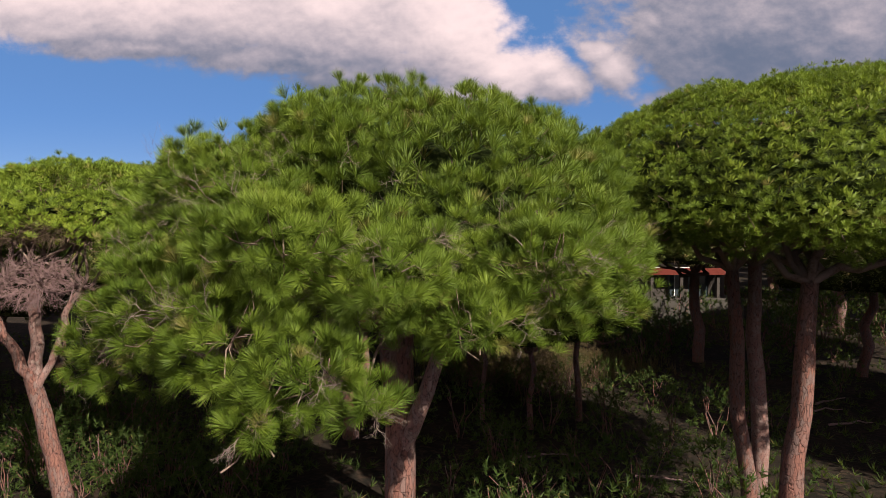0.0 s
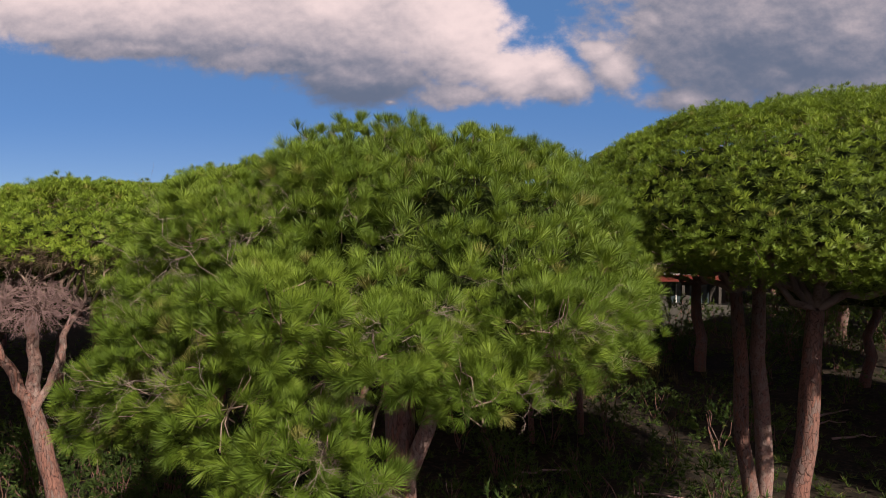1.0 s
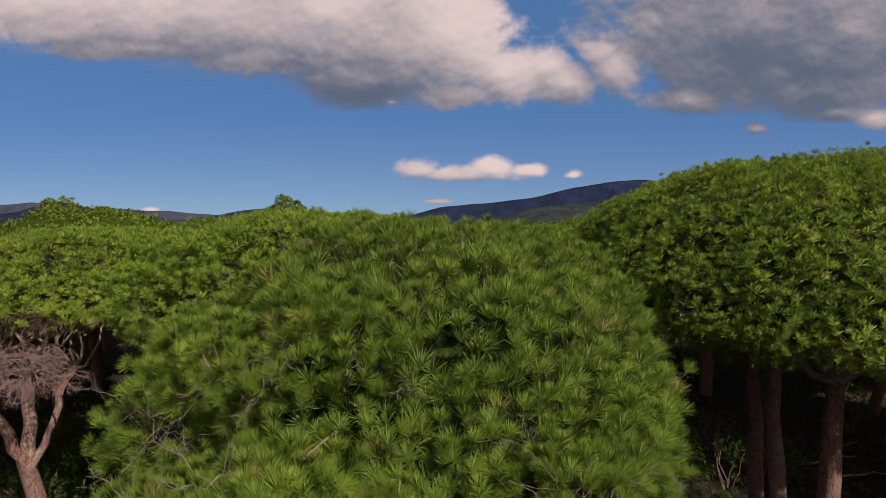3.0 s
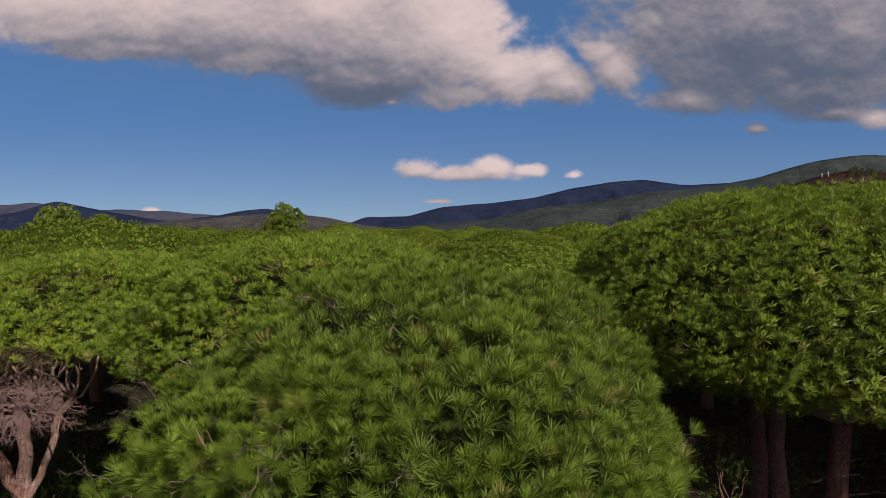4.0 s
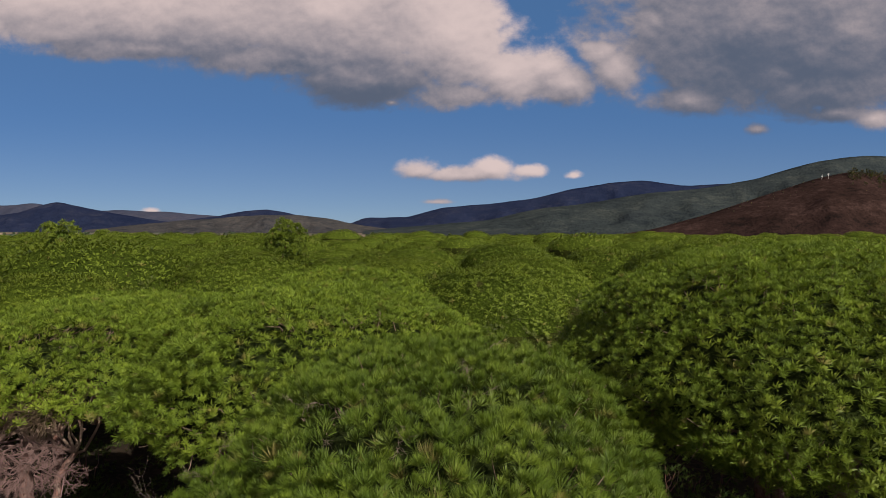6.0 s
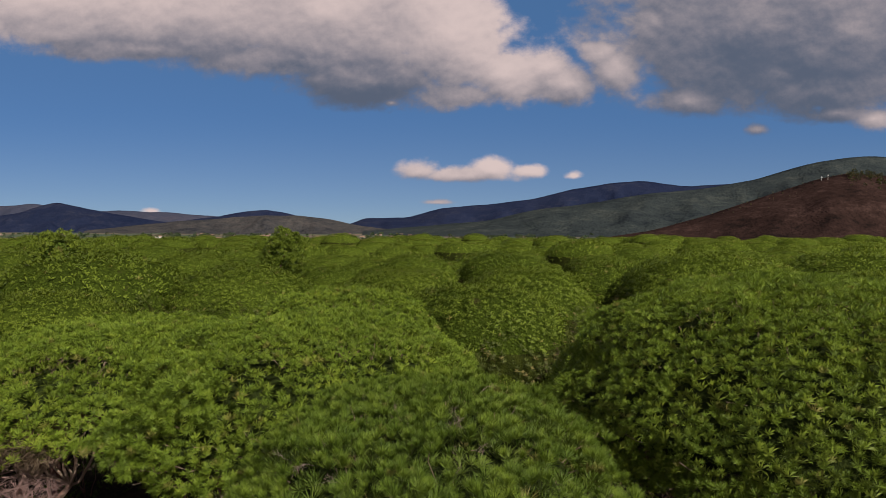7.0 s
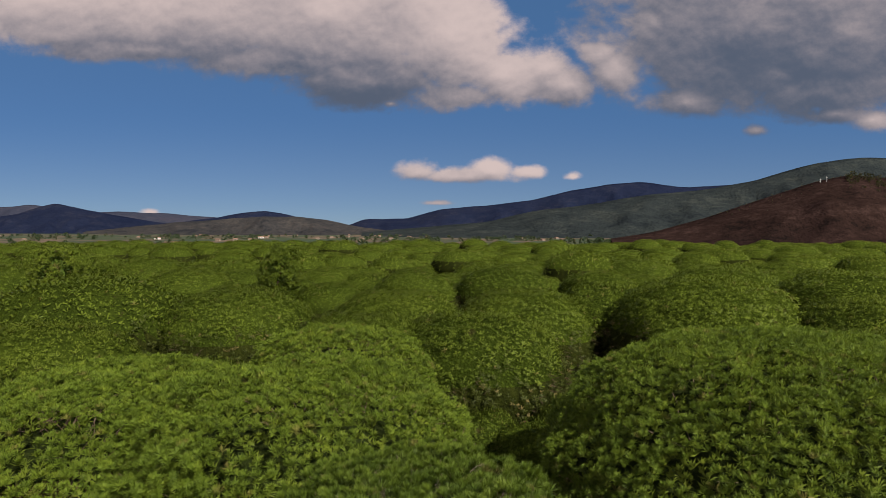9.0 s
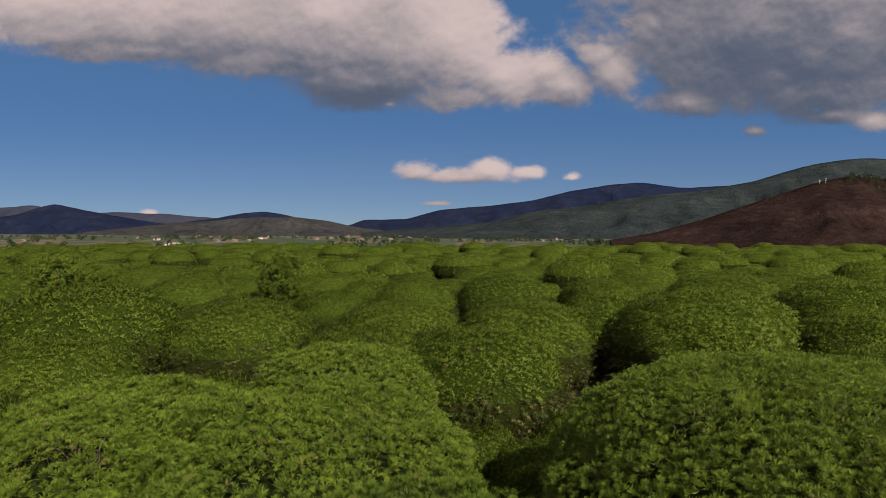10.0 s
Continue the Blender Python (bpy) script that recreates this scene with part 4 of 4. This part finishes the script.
# trees placed singly: x, y, crown radius, height
PLACED = [(-5.2, 39.5, 5.4, 12.5), (2.0, 40.0, 6.4, 12.7), (6.6, 50.6, 6.4, 12.8), (-3.6, 51.5, 6.0, 12.7), (19.6, 46.4, 7.4, 14.1),
          (-22.8, 36.0, 5.6, 12.2), (-16.5, 49.6, 6.8, 13.0), (-27.0, 47.5, 7.6, 13.9), (24.0, 32.0, 6.0, 12.4), (28.4, 41.0, 6.0, 13.0), (36.0, 44.0, 6.4, 13.0),
          (13.6, 52.5, 5.0, 12.9), (4.6, 31.4, 2.7, 8.3), (7.4, 32.8, 3.0, 9.2), (2.2, 33.0, 2.4, 8.4), (-13.0, 35.6, 3.2, 10.2)]
GAPS = [(17.3, 63.5, 2.6), (16.0, 58.0, 2.4), (3.2, 63.0, 1.8), (2.9, 58.5, 1.6), (-13.6, 40.6, 1.5), (8.5, 31.5, 0.6), (24.0, 61.5, 5.0), (27.0, 56.0, 1.5), (12.0, 38.2, 1.2)]
NEAR = [(-0.5, 12.6, 5.6), (11.3, 19.4, 8.7), (-12.0, 23.2, 6.3), (-4.6, 21.3, 6.1), (-4.7, 29.4, 4.8)]


def plant_wood():
    rng = np.random.default_rng(5)
    # The five extra pines stand out of view, added to shade the floor.
    spots = PLACED + [(22.0, 5.0, 5.6, 12.6), (-15.0, 8.5, 5.2, 12.2), (28.0, 21.0, 6.0, 12.6), (32.0, 31.0, 5.6, 12.4), (24.6, 24.0, 4.8, 12.0)]
    used_mid, used_back = set(), set()
    taken = [(x, y, r) for x, y, r, _ in spots] + NEAR

    def free(x, y, r):
        return all((x - a) ** 2 + (y - b) ** 2 > (0.92 * (r + s)) ** 2 for a, b, s in taken) and all((x - a) ** 2 + (y - b) ** 2 > (r * 0.93 + g) ** 2 for a, b, g in GAPS)

    for _ in range(16000):
        y = 24 + 82 * math.sqrt(rng.uniform(0, 1))
        x = rng.uniform(-1, 1) * (0.8 * y + 9)
        r = rng.uniform(4.8, 8.2)
        if free(x, y, r):
            taken.append((x, y, r))
            spots.append((x, y, r, 12.2 + 0.22 * (r - 5.6) + rng.normal(0, 0.75)))
    # small pines added in canopy gaps to keep sun off the floor
    for _ in range(2500):
        y = rng.uniform(24, 60)
        x = rng.uniform(-0.85, 0.85) * y
        r = rng.uniform(2.8, 4.2)
        if not (-1 < x < 0.66 * y) and free(x, y, r):
            taken.append((x, y, r))
            spots.append((x, y, r, rng.uniform(9.5, 11.4)))
    for x, y, r, top in spots:
        near = math.hypot(x, y) < 54 and r > 4.4 and y > 20 and abs(x) < 0.9 * y
        k = int(rng.integers(0, 4))
        m = scaled(x, y, rng.uniform(0, 360), r / 5.6, top / 12.7)
        pool, used = (MID, used_mid) if near else (BACK, used_back)
        if k not in used:
            used.add(k)
            pool[k].matrix_basis = m
        else:
            copy_thing(pool[k], Matrix(m) @ Matrix.Diagonal([1 / c for c in pool[k].scale] + [1]))
    return taken


taken = plant_wood()


def far_wood(taken):
    """The rest of the wood out to its edge, crowns too many to count."""
    rng = np.random.default_rng(8)
    shapes = []
    for k in range(3):
        p, o = crown_points(640, 5.6, 5.6, 4.2, rng, 0.05, 90 + k, 0.25, ROUND)
        keep = rng.uniform(0, 1, len(p)) < np.clip(0.1 + 1.6 * p[:, 2] / 4.2, 0.1, 1.0)
        p, o = p[keep], o[keep]
        tuft = Bits()
        tuft.add(*brush(p, brushes(o, rng, 0.5, 0.2), 2, 0.42, 0.22, rng, 55, True, out=o))
        core = mass(5.6, 4.2, rng, 0.05, 90 + k, 22, 10, 0.14)
        v, t = tuft.arrays()
        shapes.append((v, t, core, tuft.normals()))
    bits, heart, skirt, spots = Bits(), Bits(), Bits(), {}
    cell = 7.0
    for _ in range(42000):
        y = 85 + 215 * math.sqrt(rng.uniform(0, 1))
        x = rng.uniform(-1, 1) * (0.78 * y + 12)
        d = math.hypot(x, y)
        if d < 96 or y > 285 + 18 * noise.noise(Vector((x * 0.02, 3, 0))):
            continue
        c = (int(x // cell), int(y // cell))
        if any((x - a) ** 2 + (y - b) ** 2 < 118 for i in (-2, -1, 0, 1, 2) for j in (-2, -1, 0, 1, 2) for a, b in spots.get((c[0] + i, c[1] + j), ())):
            continue
        if y < 125 and any((x - a) ** 2 + (y - b) ** 2 < 60 for a, b, _ in taken):
            continue
        spots.setdefault(c, []).append((x, y))
        v, t, core, soft = shapes[int(rng.integers(0, 3))]
        s, a = rng.uniform(0.85, 1.25), rng.uniform(0, 2 * np.pi)
        top = 12.2 + rng.normal(0, 0.75) + 0.9 * noise.noise(Vector((x * 0.012, y * 0.012, 4)))
        co, si = math.cos(a) * s, math.sin(a) * s
        c0 = core[0]
        moved = np.stack([c0[:, 0] * co - c0[:, 1] * si + x, c0[:, 0] * si + c0[:, 1] * co + y, c0[:, 2] + top - 4.2 + land(x, y)], -1)
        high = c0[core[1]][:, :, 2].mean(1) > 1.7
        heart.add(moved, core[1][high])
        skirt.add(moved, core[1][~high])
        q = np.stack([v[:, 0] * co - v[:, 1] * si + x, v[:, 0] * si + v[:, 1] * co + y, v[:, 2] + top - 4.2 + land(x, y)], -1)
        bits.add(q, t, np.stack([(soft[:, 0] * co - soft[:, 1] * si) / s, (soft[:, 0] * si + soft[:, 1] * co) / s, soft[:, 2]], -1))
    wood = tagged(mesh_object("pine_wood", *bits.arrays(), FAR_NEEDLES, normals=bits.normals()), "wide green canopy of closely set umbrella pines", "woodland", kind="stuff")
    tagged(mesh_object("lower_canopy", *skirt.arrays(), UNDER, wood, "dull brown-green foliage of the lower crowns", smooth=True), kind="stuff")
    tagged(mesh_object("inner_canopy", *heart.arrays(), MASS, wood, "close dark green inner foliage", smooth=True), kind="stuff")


far_wood(taken)


# ---- two rounder, darker pines that stand above the canopy ----
def round_pine(x, y, r, top, seed):
    rng = np.random.default_rng(seed)
    tree = empty("round_pine", pose(x, y, float(land(x, y))))
    b = Bits()
    b.add(*tube(bend((0, 0, -0.3), (0.2, 0, top - 2), 0, rng, 7, 0.1), np.linspace(0.3, 0.06, 7), 8))
    mesh_object("trunk", *b.arrays(), BARK, tree, smooth=True)
    n = 190
    d = unit(rng.normal(0, 1, (n, 3)))
    p = d * np.array([r, r, r * 1.25]) * rng.uniform(0.75, 1.1, (n, 1)) + np.array([0, 0, top - r * 1.3])
    at, ax = clumped(p, d, 9, 0.42, rng)
    mesh_object("crown", *brush(at, ax, 10, 0.34, 0.06, rng, 65), FAR_NEEDLES, tree)
    inner = unit(rng.normal(0, 1, (260, 3)))
    mesh_object("inner_crown", *brush(inner * np.array([r, r, r * 1.25]) * 0.62 + np.array([0, 0, top - r * 1.3]), inner, 8, 0.5, 0.16, rng, 70), SHADE_OLIVE, tree)
    tagged(tree, "dark rounded pine crown standing above the canopy", "pine tree")


round_pine(-18.2, 69.5, 2.2, 15.9, 301)
round_pine(-42.5, 68.0, 2.4, 15.7, 302)
round_pine(-37.5, 67.5, 1.7, 14.6, 303)


# ---- house with a red fascia among the trunks ----
PLASTER = solid_material("grey_plaster", (rgb(0.03, 0.026, 0.024), rgb(0.05, 0.043, 0.038)), 1.2, 0.9, 0.2)
RED = solid_material("red_fascia", (rgb(0.07, 0.016, 0.012), rgb(0.10, 0.023, 0.017)), 1.5, 0.7, 0.1)
WHITE = solid_material("white_trim", (rgb(0.5, 0.48, 0.46), rgb(0.62, 0.6, 0.57)), 2.0, 0.7, 0.1)
STONE = solid_material("terrace_stone", (rgb(0.03, 0.028, 0.023), rgb(0.055, 0.05, 0.043)), 1.5, 0.9, 0.3)


COPING = solid_material("coping_stone", (rgb(0.3, 0.28, 0.26), rgb(0.4, 0.38, 0.36)), 2.0, 0.8, 0.1)


def pane_material():
    m, n, out = material("window_glass")
    p = n.tree.nodes.new("ShaderNodeBsdfPrincipled")
    p.inputs["Base Color"].default_value = rgb(0.03, 0.04, 0.045)
    p.inputs["Roughness"].default_value = 0.05
    n.put(out.inputs[0], p.outputs[0])
    return m


PANE = pane_material()


def box(x0, x1, y0, y1, z0, z1, bevel=0.02):
    bm = bmesh.new()
    bmesh.ops.create_cube(bm, size=1, matrix=Matrix.Translation(((x0 + x1) / 2, (y0 + y1) / 2, (z0 + z1) / 2)) @ Matrix.Diagonal((x1 - x0, y1 - y0, z1 - z0, 1)))
    if bevel:
        bmesh.ops.bevel(bm, geom=bm.edges, offset=bevel, segments=1, affect="EDGES")
    return bm


def villa():
    h = empty("house", pose(20.0, 60.0, 3.05))
    part("terrace", box(-1.5, 9.0, -1.6, 8.0, -3.5, 0.35), STONE, h, "low stone terrace")
    part("wall", box(0.2, 2.6, 0.9, 1.15, 0.35, 2.7), PLASTER, h)
    part("wall", box(3.9, 4.6, 0.9, 1.15, 0.35, 2.7), PLASTER, h)
    part("wall", box(6.6, 8.2, 0.9, 1.15, 0.35, 2.7), PLASTER, h)
    part("wall", box(0.2, 0.45, 1.15, 7.0, 0.35, 2.7), PLASTER, h)
    part("wall", box(7.95, 8.2, 1.15, 7.0, 0.35, 2.7), PLASTER, h)
    part("wall", box(0.45, 7.95, 6.75, 7.0, 0.35, 2.7), PLASTER, h)
    for a, b_ in ((2.6, 3.9), (4.6, 6.6)):
        f = part("window", box(a, b_, 0.97, 1.03, 0.35, 2.5, 0.01), PANE, h, "dark glazed door")
        part("frame", box((a + b_) / 2 - 0.05, (a + b_) / 2 + 0.05, 0.9, 0.965, 0.36, 2.5, 0.01), WHITE, f)
        part("lintel", box(a, b_, 0.9, 1.15, 2.503, 2.7, 0.01), PLASTER, h)
    part("roof", box(-0.6, 7.6, -0.6, 7.6, 2.7, 2.9), PLASTER, h)
    part("fascia", box(-0.6, 7.6, -0.72, -0.603, 2.62, 3.3), RED, h, "red painted fascia board")
    part("coping", box(-0.7, 4.2, -0.76, -0.4, 3.303, 3.38), COPING, h, "white coping")
    for x in (0.4, 3.3, 6.9):
        part("pillar", box(x, x + 0.3, -0.4, -0.1, 0.353, 2.62), PLASTER, h)
    tagged(h, "low house with red fascia and white coping on a terrace", "house")


villa()


# ---- undergrowth ----
def shrub_template(seed, r, h, count, mat, label):
    rng = np.random.default_rng(seed)
    ob = empty("shrub")
    b = Bits()
    for _ in range(5):
        d = rng.normal(0, 1, 3) * (0.45 * r, 0.45 * r, 0) + (0, 0, h * 0.75)
        b.add(*tube(bend((rng.normal(0, 0.08), rng.normal(0, 0.08), -0.1), d, 0.1, rng, 5, 0.2), np.linspace(0.025, 0.008, 5), 4))
    mesh_object("stem", *b.arrays(), BARK, ob)
    n = count // 6
    d = unit(rng.normal(0, 1, (n, 3)) + (0, 0, 0.3))
    lump = 1 + 0.35 * np.array([noise.noise(Vector(q) * 1.6 + Vector((seed, 0, 0))) for q in d])[:, None]
    p = d * np.array([r, r, h * 0.55]) * lump * rng.uniform(0.6, 1.0, (n, 1)) + (0, 0, h * 0.52)
    p[:, 2] = np.maximum(p[:, 2], 0.08)
    mesh_object("foliage", *tufts(p, d + (0, 0, 0.3), 10, 0.17, 0.04, rng, 0.16, 15, 85), mat, ob)
    return tagged(ob, label, "shrub", "shrubs of the undergrowth")


def undergrowth():
    rng = np.random.default_rng(77)
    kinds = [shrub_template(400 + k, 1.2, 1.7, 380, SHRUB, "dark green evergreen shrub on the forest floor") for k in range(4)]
    used, n = set(), 0
    while n < 262:
        y = 9 + 52 * rng.uniform(0, 1)
        x = rng.uniform(-0.85, 0.8) * (y + 4)
        if n < 40:
            x, y = rng.uniform(0, 12), rng.uniform(16, 44)
        elif n < 110:
            x, y = rng.uniform(-21, -6.5), rng.uniform(22, 32)
        # dark shrubs added as a screen, so the depth of the wood looks shaded
        elif n < 210:
            x, y = rng.uniform(8, 56), rng.uniform(48, 78)
            if 18 < x < 30 and 56 < y < 72:
                continue
        elif n < 250:
            x, y = rng.uniform(12, 38), rng.uniform(28, 58)
        if 21 < x < 28 and 30 < y < 36:
            continue
        if math.hypot(x + 1.0, y - 12.3) < 1.3:
            continue
        s = rng.uniform(0.7, 1.6) * (1.4 if y > 48 else 1)
        m = pose(x, y, float(land(x, y)), 0, 0, rng.uniform(0, 360)) @ Matrix.Diagonal((s, s, s * rng.uniform(0.8, 1.3), 1))
        k = int(rng.integers(0, 4))
        if k not in used:
            used.add(k)
            kinds[k].matrix_basis = m
        else:
            copy_thing(kinds[k], m @ Matrix.Diagonal([1 / c for c in kinds[k].scale] + [1]))
        n += 1
    # dead brushwood between the trunks
    brush = empty("dead_bush", pose(4.2, 38.0, float(land(4.2, 38.0))))
    b = Bits()
    for _ in range(9):
        root = np.array((rng.normal(0, 0.5), rng.normal(0, 0.4), -0.1))
        dead_spray(root, unit(np.array((rng.normal(0, 0.35), rng.normal(0, 0.35), 1.0))), 1.7, 3, rng, b, 0.03)
    mesh_object("branchwork", *b.arrays(), DEADBRUSH, brush)
    p = rng.normal(0, 1, (420, 3)) * (0.75, 0.7, 0.75) + (0, 0, 2.3)
    mesh_object("foliage", *tufts(p, rng.normal(0, 1, p.shape) + (0, 0, 0.8), 7, 0.3, 0.018, rng, 0.2, 10, 80), DRYGRASS, brush, "dry straw-coloured leaves")
    tagged(brush, "tall bare brown dead bush in the clearing", "bush", "dead bushes of the clearing")
    for x, y, a, k in ((2.4, 37.0, 70, 0.9), (6.2, 37.5, 200, 1.0), (8.6, 39.0, 130, 0.95), (7.4, 42.0, 290, 0.95)):
        m = pose(x, y, float(land(x, y)), 0, 0, a) @ Matrix.Diagonal((k, k, k, 1))
        copy_thing(brush, m)
    # low leafy growth all over the forest floor
    g = 4600
    y = rng.uniform(15, 58, g)
    x = rng.uniform(-0.85, 0.85, g) * y
    keep = np.array([noise.noise(Vector((a * 0.3, b_ * 0.3, 2.0))) > -0.25 for a, b_ in zip(x, y)]) & (np.hypot(x + 0.95, y - 12.2) > 1.2)
    x, y = x[keep], y[keep]
    p = np.stack([x, y, land(x, y) + rng.uniform(0.02, 0.3, len(x))], -1)
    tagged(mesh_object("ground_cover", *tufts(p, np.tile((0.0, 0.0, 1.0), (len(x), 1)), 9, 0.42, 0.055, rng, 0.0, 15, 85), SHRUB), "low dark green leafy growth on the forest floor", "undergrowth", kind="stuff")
    # tall dry grass in the clearing
    g = 2600
    x, y = rng.normal(6.8, 3.6, g), rng.normal(45, 2.2, g)
    p = np.stack([x, y, land(x, y)], -1)
    axis = np.tile((0.0, 0.0, 1.0), (g, 1))
    tagged(mesh_object("dry_grass", *tufts(p, axis, 7, 1.1, 0.03, rng, 0.0, 2, 35), DRYGRASS), "tall straw-coloured dry grass in a clearing", "grass", kind="stuff")
    for x, y, a, ln in ((4.5, 27.0, 8, 3.0), (9.0, 24.5, -20, 2.2), (20.5, 33, 15, 3.5), (22.5, 35, 24, 2.6), (21, 31, 5, 2.4)):
        b = Bits()
        way = bend((-ln / 2, 0, 0.1), (ln / 2, 0, 0.16), 0.05, rng, 7, 0.1)
        b.add(*tube(way, np.linspace(0.07, 0.03, 7), 6))
        ob = mesh_object("fallen_branch", *b.arrays(), DEAD)
        ob.matrix_basis = pose(x, y, float(land(x, y)), 0, 0, a)
        tagged(ob, "bare grey fallen branch on the forest floor", "branch", "fallen branches")


undergrowth()


# ---- far plain: masts, farmhouses, trees ----
STEEL = solid_material("mast_steel", (rgb(0.5, 0.5, 0.5), rgb(0.6, 0.6, 0.6)), 1.0, 0.5, 0.0)
ROOF = solid_material("roof_tiles", (rgb(0.17, 0.10, 0.075), rgb(0.24, 0.15, 0.115)), 0.6, 0.9, 0.2)
DARKTREE = needle_material("far_trees", rgb(0.02, 0.035, 0.02), rgb(0.035, 0.055, 0.028), rgb(0.05, 0.07, 0.035))


OCHRE = solid_material("ochre_render", (rgb(0.15, 0.12, 0.095), rgb(0.24, 0.2, 0.16)), 0.3, 0.9, 0.1)


def mast(x, y, z, h):
    m = empty("radio_mast", pose(x, y, z))
    b = Bits()
    b.add(*tube([(0, 0, -3), (0, 0, h * 0.5), (0, 0, h)], [0.26, 0.2, 0.1], 8))
    mesh_object("pole", *b.arrays(), STEEL, m, smooth=True)
    for k in range(3):
        a = k * 2.094
        part("panel", box(0.7 * math.cos(a) - 0.15, 0.7 * math.cos(a) + 0.15, 0.7 * math.sin(a) - 0.15, 0.7 * math.sin(a) + 0.15, h - 2.4, h - 1.2), STEEL, m)
    part("platform", box(-0.6, 0.6, -0.6, 0.6, h - 4.2, h - 4.0), STEEL, m)
    tagged(m, "grey radio mast on the burnt hilltop", "mast", "hilltop masts")


mast(470.5, 752, 68, 16)
mast(464, 754, 67, 14.5)


def farmhouse(x, y, wd, dp, hh, turn, rng_wall=None):
    rng_wall = rng_wall or OCHRE
    z = float(land(x, y))
    f = empty("farmhouse", pose(x, y, z, 0, 0, turn))
    part("wall", box(-wd / 2, wd / 2, -dp / 2, dp / 2, -3, hh, 0.0), rng_wall, f)
    bm = bmesh.new()
    o = 0.5
    vs = [bm.verts.new(c) for c in ((-wd / 2 - o, -dp / 2 - o, hh + 0.01), (wd / 2 + o, -dp / 2 - o, hh + 0.01), (wd / 2 + o, dp / 2 + o, hh + 0.01), (-wd / 2 - o, dp / 2 + o, hh + 0.01), (-wd / 2 - o, 0, hh + dp * 0.22), (wd / 2 + o, 0, hh + dp * 0.22))]
    for q in ((0, 1, 5, 4), (2, 3, 4, 5), (0, 4, 3), (1, 2, 5), (3, 2, 1, 0)):
        bm.faces.new([vs[i] for i in q])
    part("roof", bm, ROOF, f)
    for k in range(max(2, int(wd / 4))):
        xx = -wd / 2 + (k + 0.5) * wd / max(2, int(wd / 4))
        part("window", box(xx - 0.6, xx + 0.6, -dp / 2 - 0.03, -dp / 2 + 0.1, hh * 0.45, hh * 0.75, 0.0), PANE, f)
    tagged(f, "small pale farmhouse with a tiled roof on the plain", "farmhouse", "farmhouses of the plain")


def plain():
    rng = np.random.default_rng(31)
    for _ in range(34):
        y = rng.uniform(1600, 2600)
        u = rng.choice([rng.uniform(-0.74, -0.36), rng.uniform(-0.4, -0.05), rng.uniform(-0.12, 0.22)])
        farmhouse(u * y, y, rng.uniform(7, 13), rng.uniform(6, 9), rng.uniform(3.0, 5.5), rng.uniform(-35, 35))
    for u, y, wd in ((-0.452, 1300, 14), (-0.440, 1320, 18), (-0.47, 1800, 16), (-0.30, 2000, 16)):
        farmhouse(u * y, y, wd, 12, 4.5, 8, WHITE)
    b = Bits()
    for _ in range(1000):
        y = rng.uniform(900, 2500)
        u = rng.uniform(-0.8, 0.32)
        if noise.noise(Vector((u * y * 0.004, y * 0.004, 1))) < 0.05:
            continue
        x, r = u * y, rng.uniform(3, 8)
        d = unit(rng.normal(0, 1, (26, 3)) + (0, 0, 0.4))
        p = d * (r, r, r * rng.uniform(0.7, 1.2)) * rng.uniform(0.6, 1.0, (26, 1)) + (x, y, float(land(x, y)) + r * 0.7)
        b.add(*tufts(p, d, 2, r * 0.6, r * 0.5, rng, 0.2, 40, 85))
    tagged(mesh_object("hedgerow_trees", *b.arrays(), DARKTREE), "dark hedgerow trees scattered over the plain", "trees", kind="stuff")


plain()


def burnt_trees():
    """Charred and scorched trees that are left on the burnt hill."""
    rng = np.random.default_rng(61)
    b = Bits()
    for k in range(420):
        u = rng.uniform(0.34, 0.95) if k > 200 else rng.uniform(0.655, 0.80)
        v = np.interp(u, (0.273, 0.34, 0.43, 0.52, 0.61, 0.664, 0.727, 0.9), (-0.015, -0.006, 0.018, 0.05, 0.078, 0.089, 0.083, 0.11))
        s = 1.0 if k > 200 and k % 3 else 1.0 - abs(rng.normal(0, 0.12))
        y = 760 - 260 * (1 - s)
        x, z = u * 760 + u * (y - 760) * 0.9, -16 + (18.6 + v * 760 + 16) * s ** 1.15 - 1.5
        h = rng.uniform(2.5, 7.0) * (1.3 if k < 200 else 0.5)
        b.add(*tube([(x, y, z), (x + rng.normal(0, 0.3), y, z + h)], [0.2, 0.05], 4))
        n = 14
        d = unit(rng.normal(0, 1, (n, 3)))
        p = d * (h * 0.28, h * 0.28, h * 0.32) * rng.uniform(0.5, 1, (n, 1)) + (x, y, z + h * 0.7)
        b.add(*tufts(p, d, 2, h * 0.2, h * 0.14, rng, 0.1, 30, 85))
    tagged(mesh_object("burnt_trees", *b.arrays(), CHARRED), "dark scorched trees on the burnt hilltop", "trees", kind="stuff")


CHARRED = needle_material("charred_leaves", rgb(0.01, 0.012, 0.008), rgb(0.018, 0.018, 0.012), rgb(0.035, 0.025, 0.016), dry=0.1)
burnt_trees()
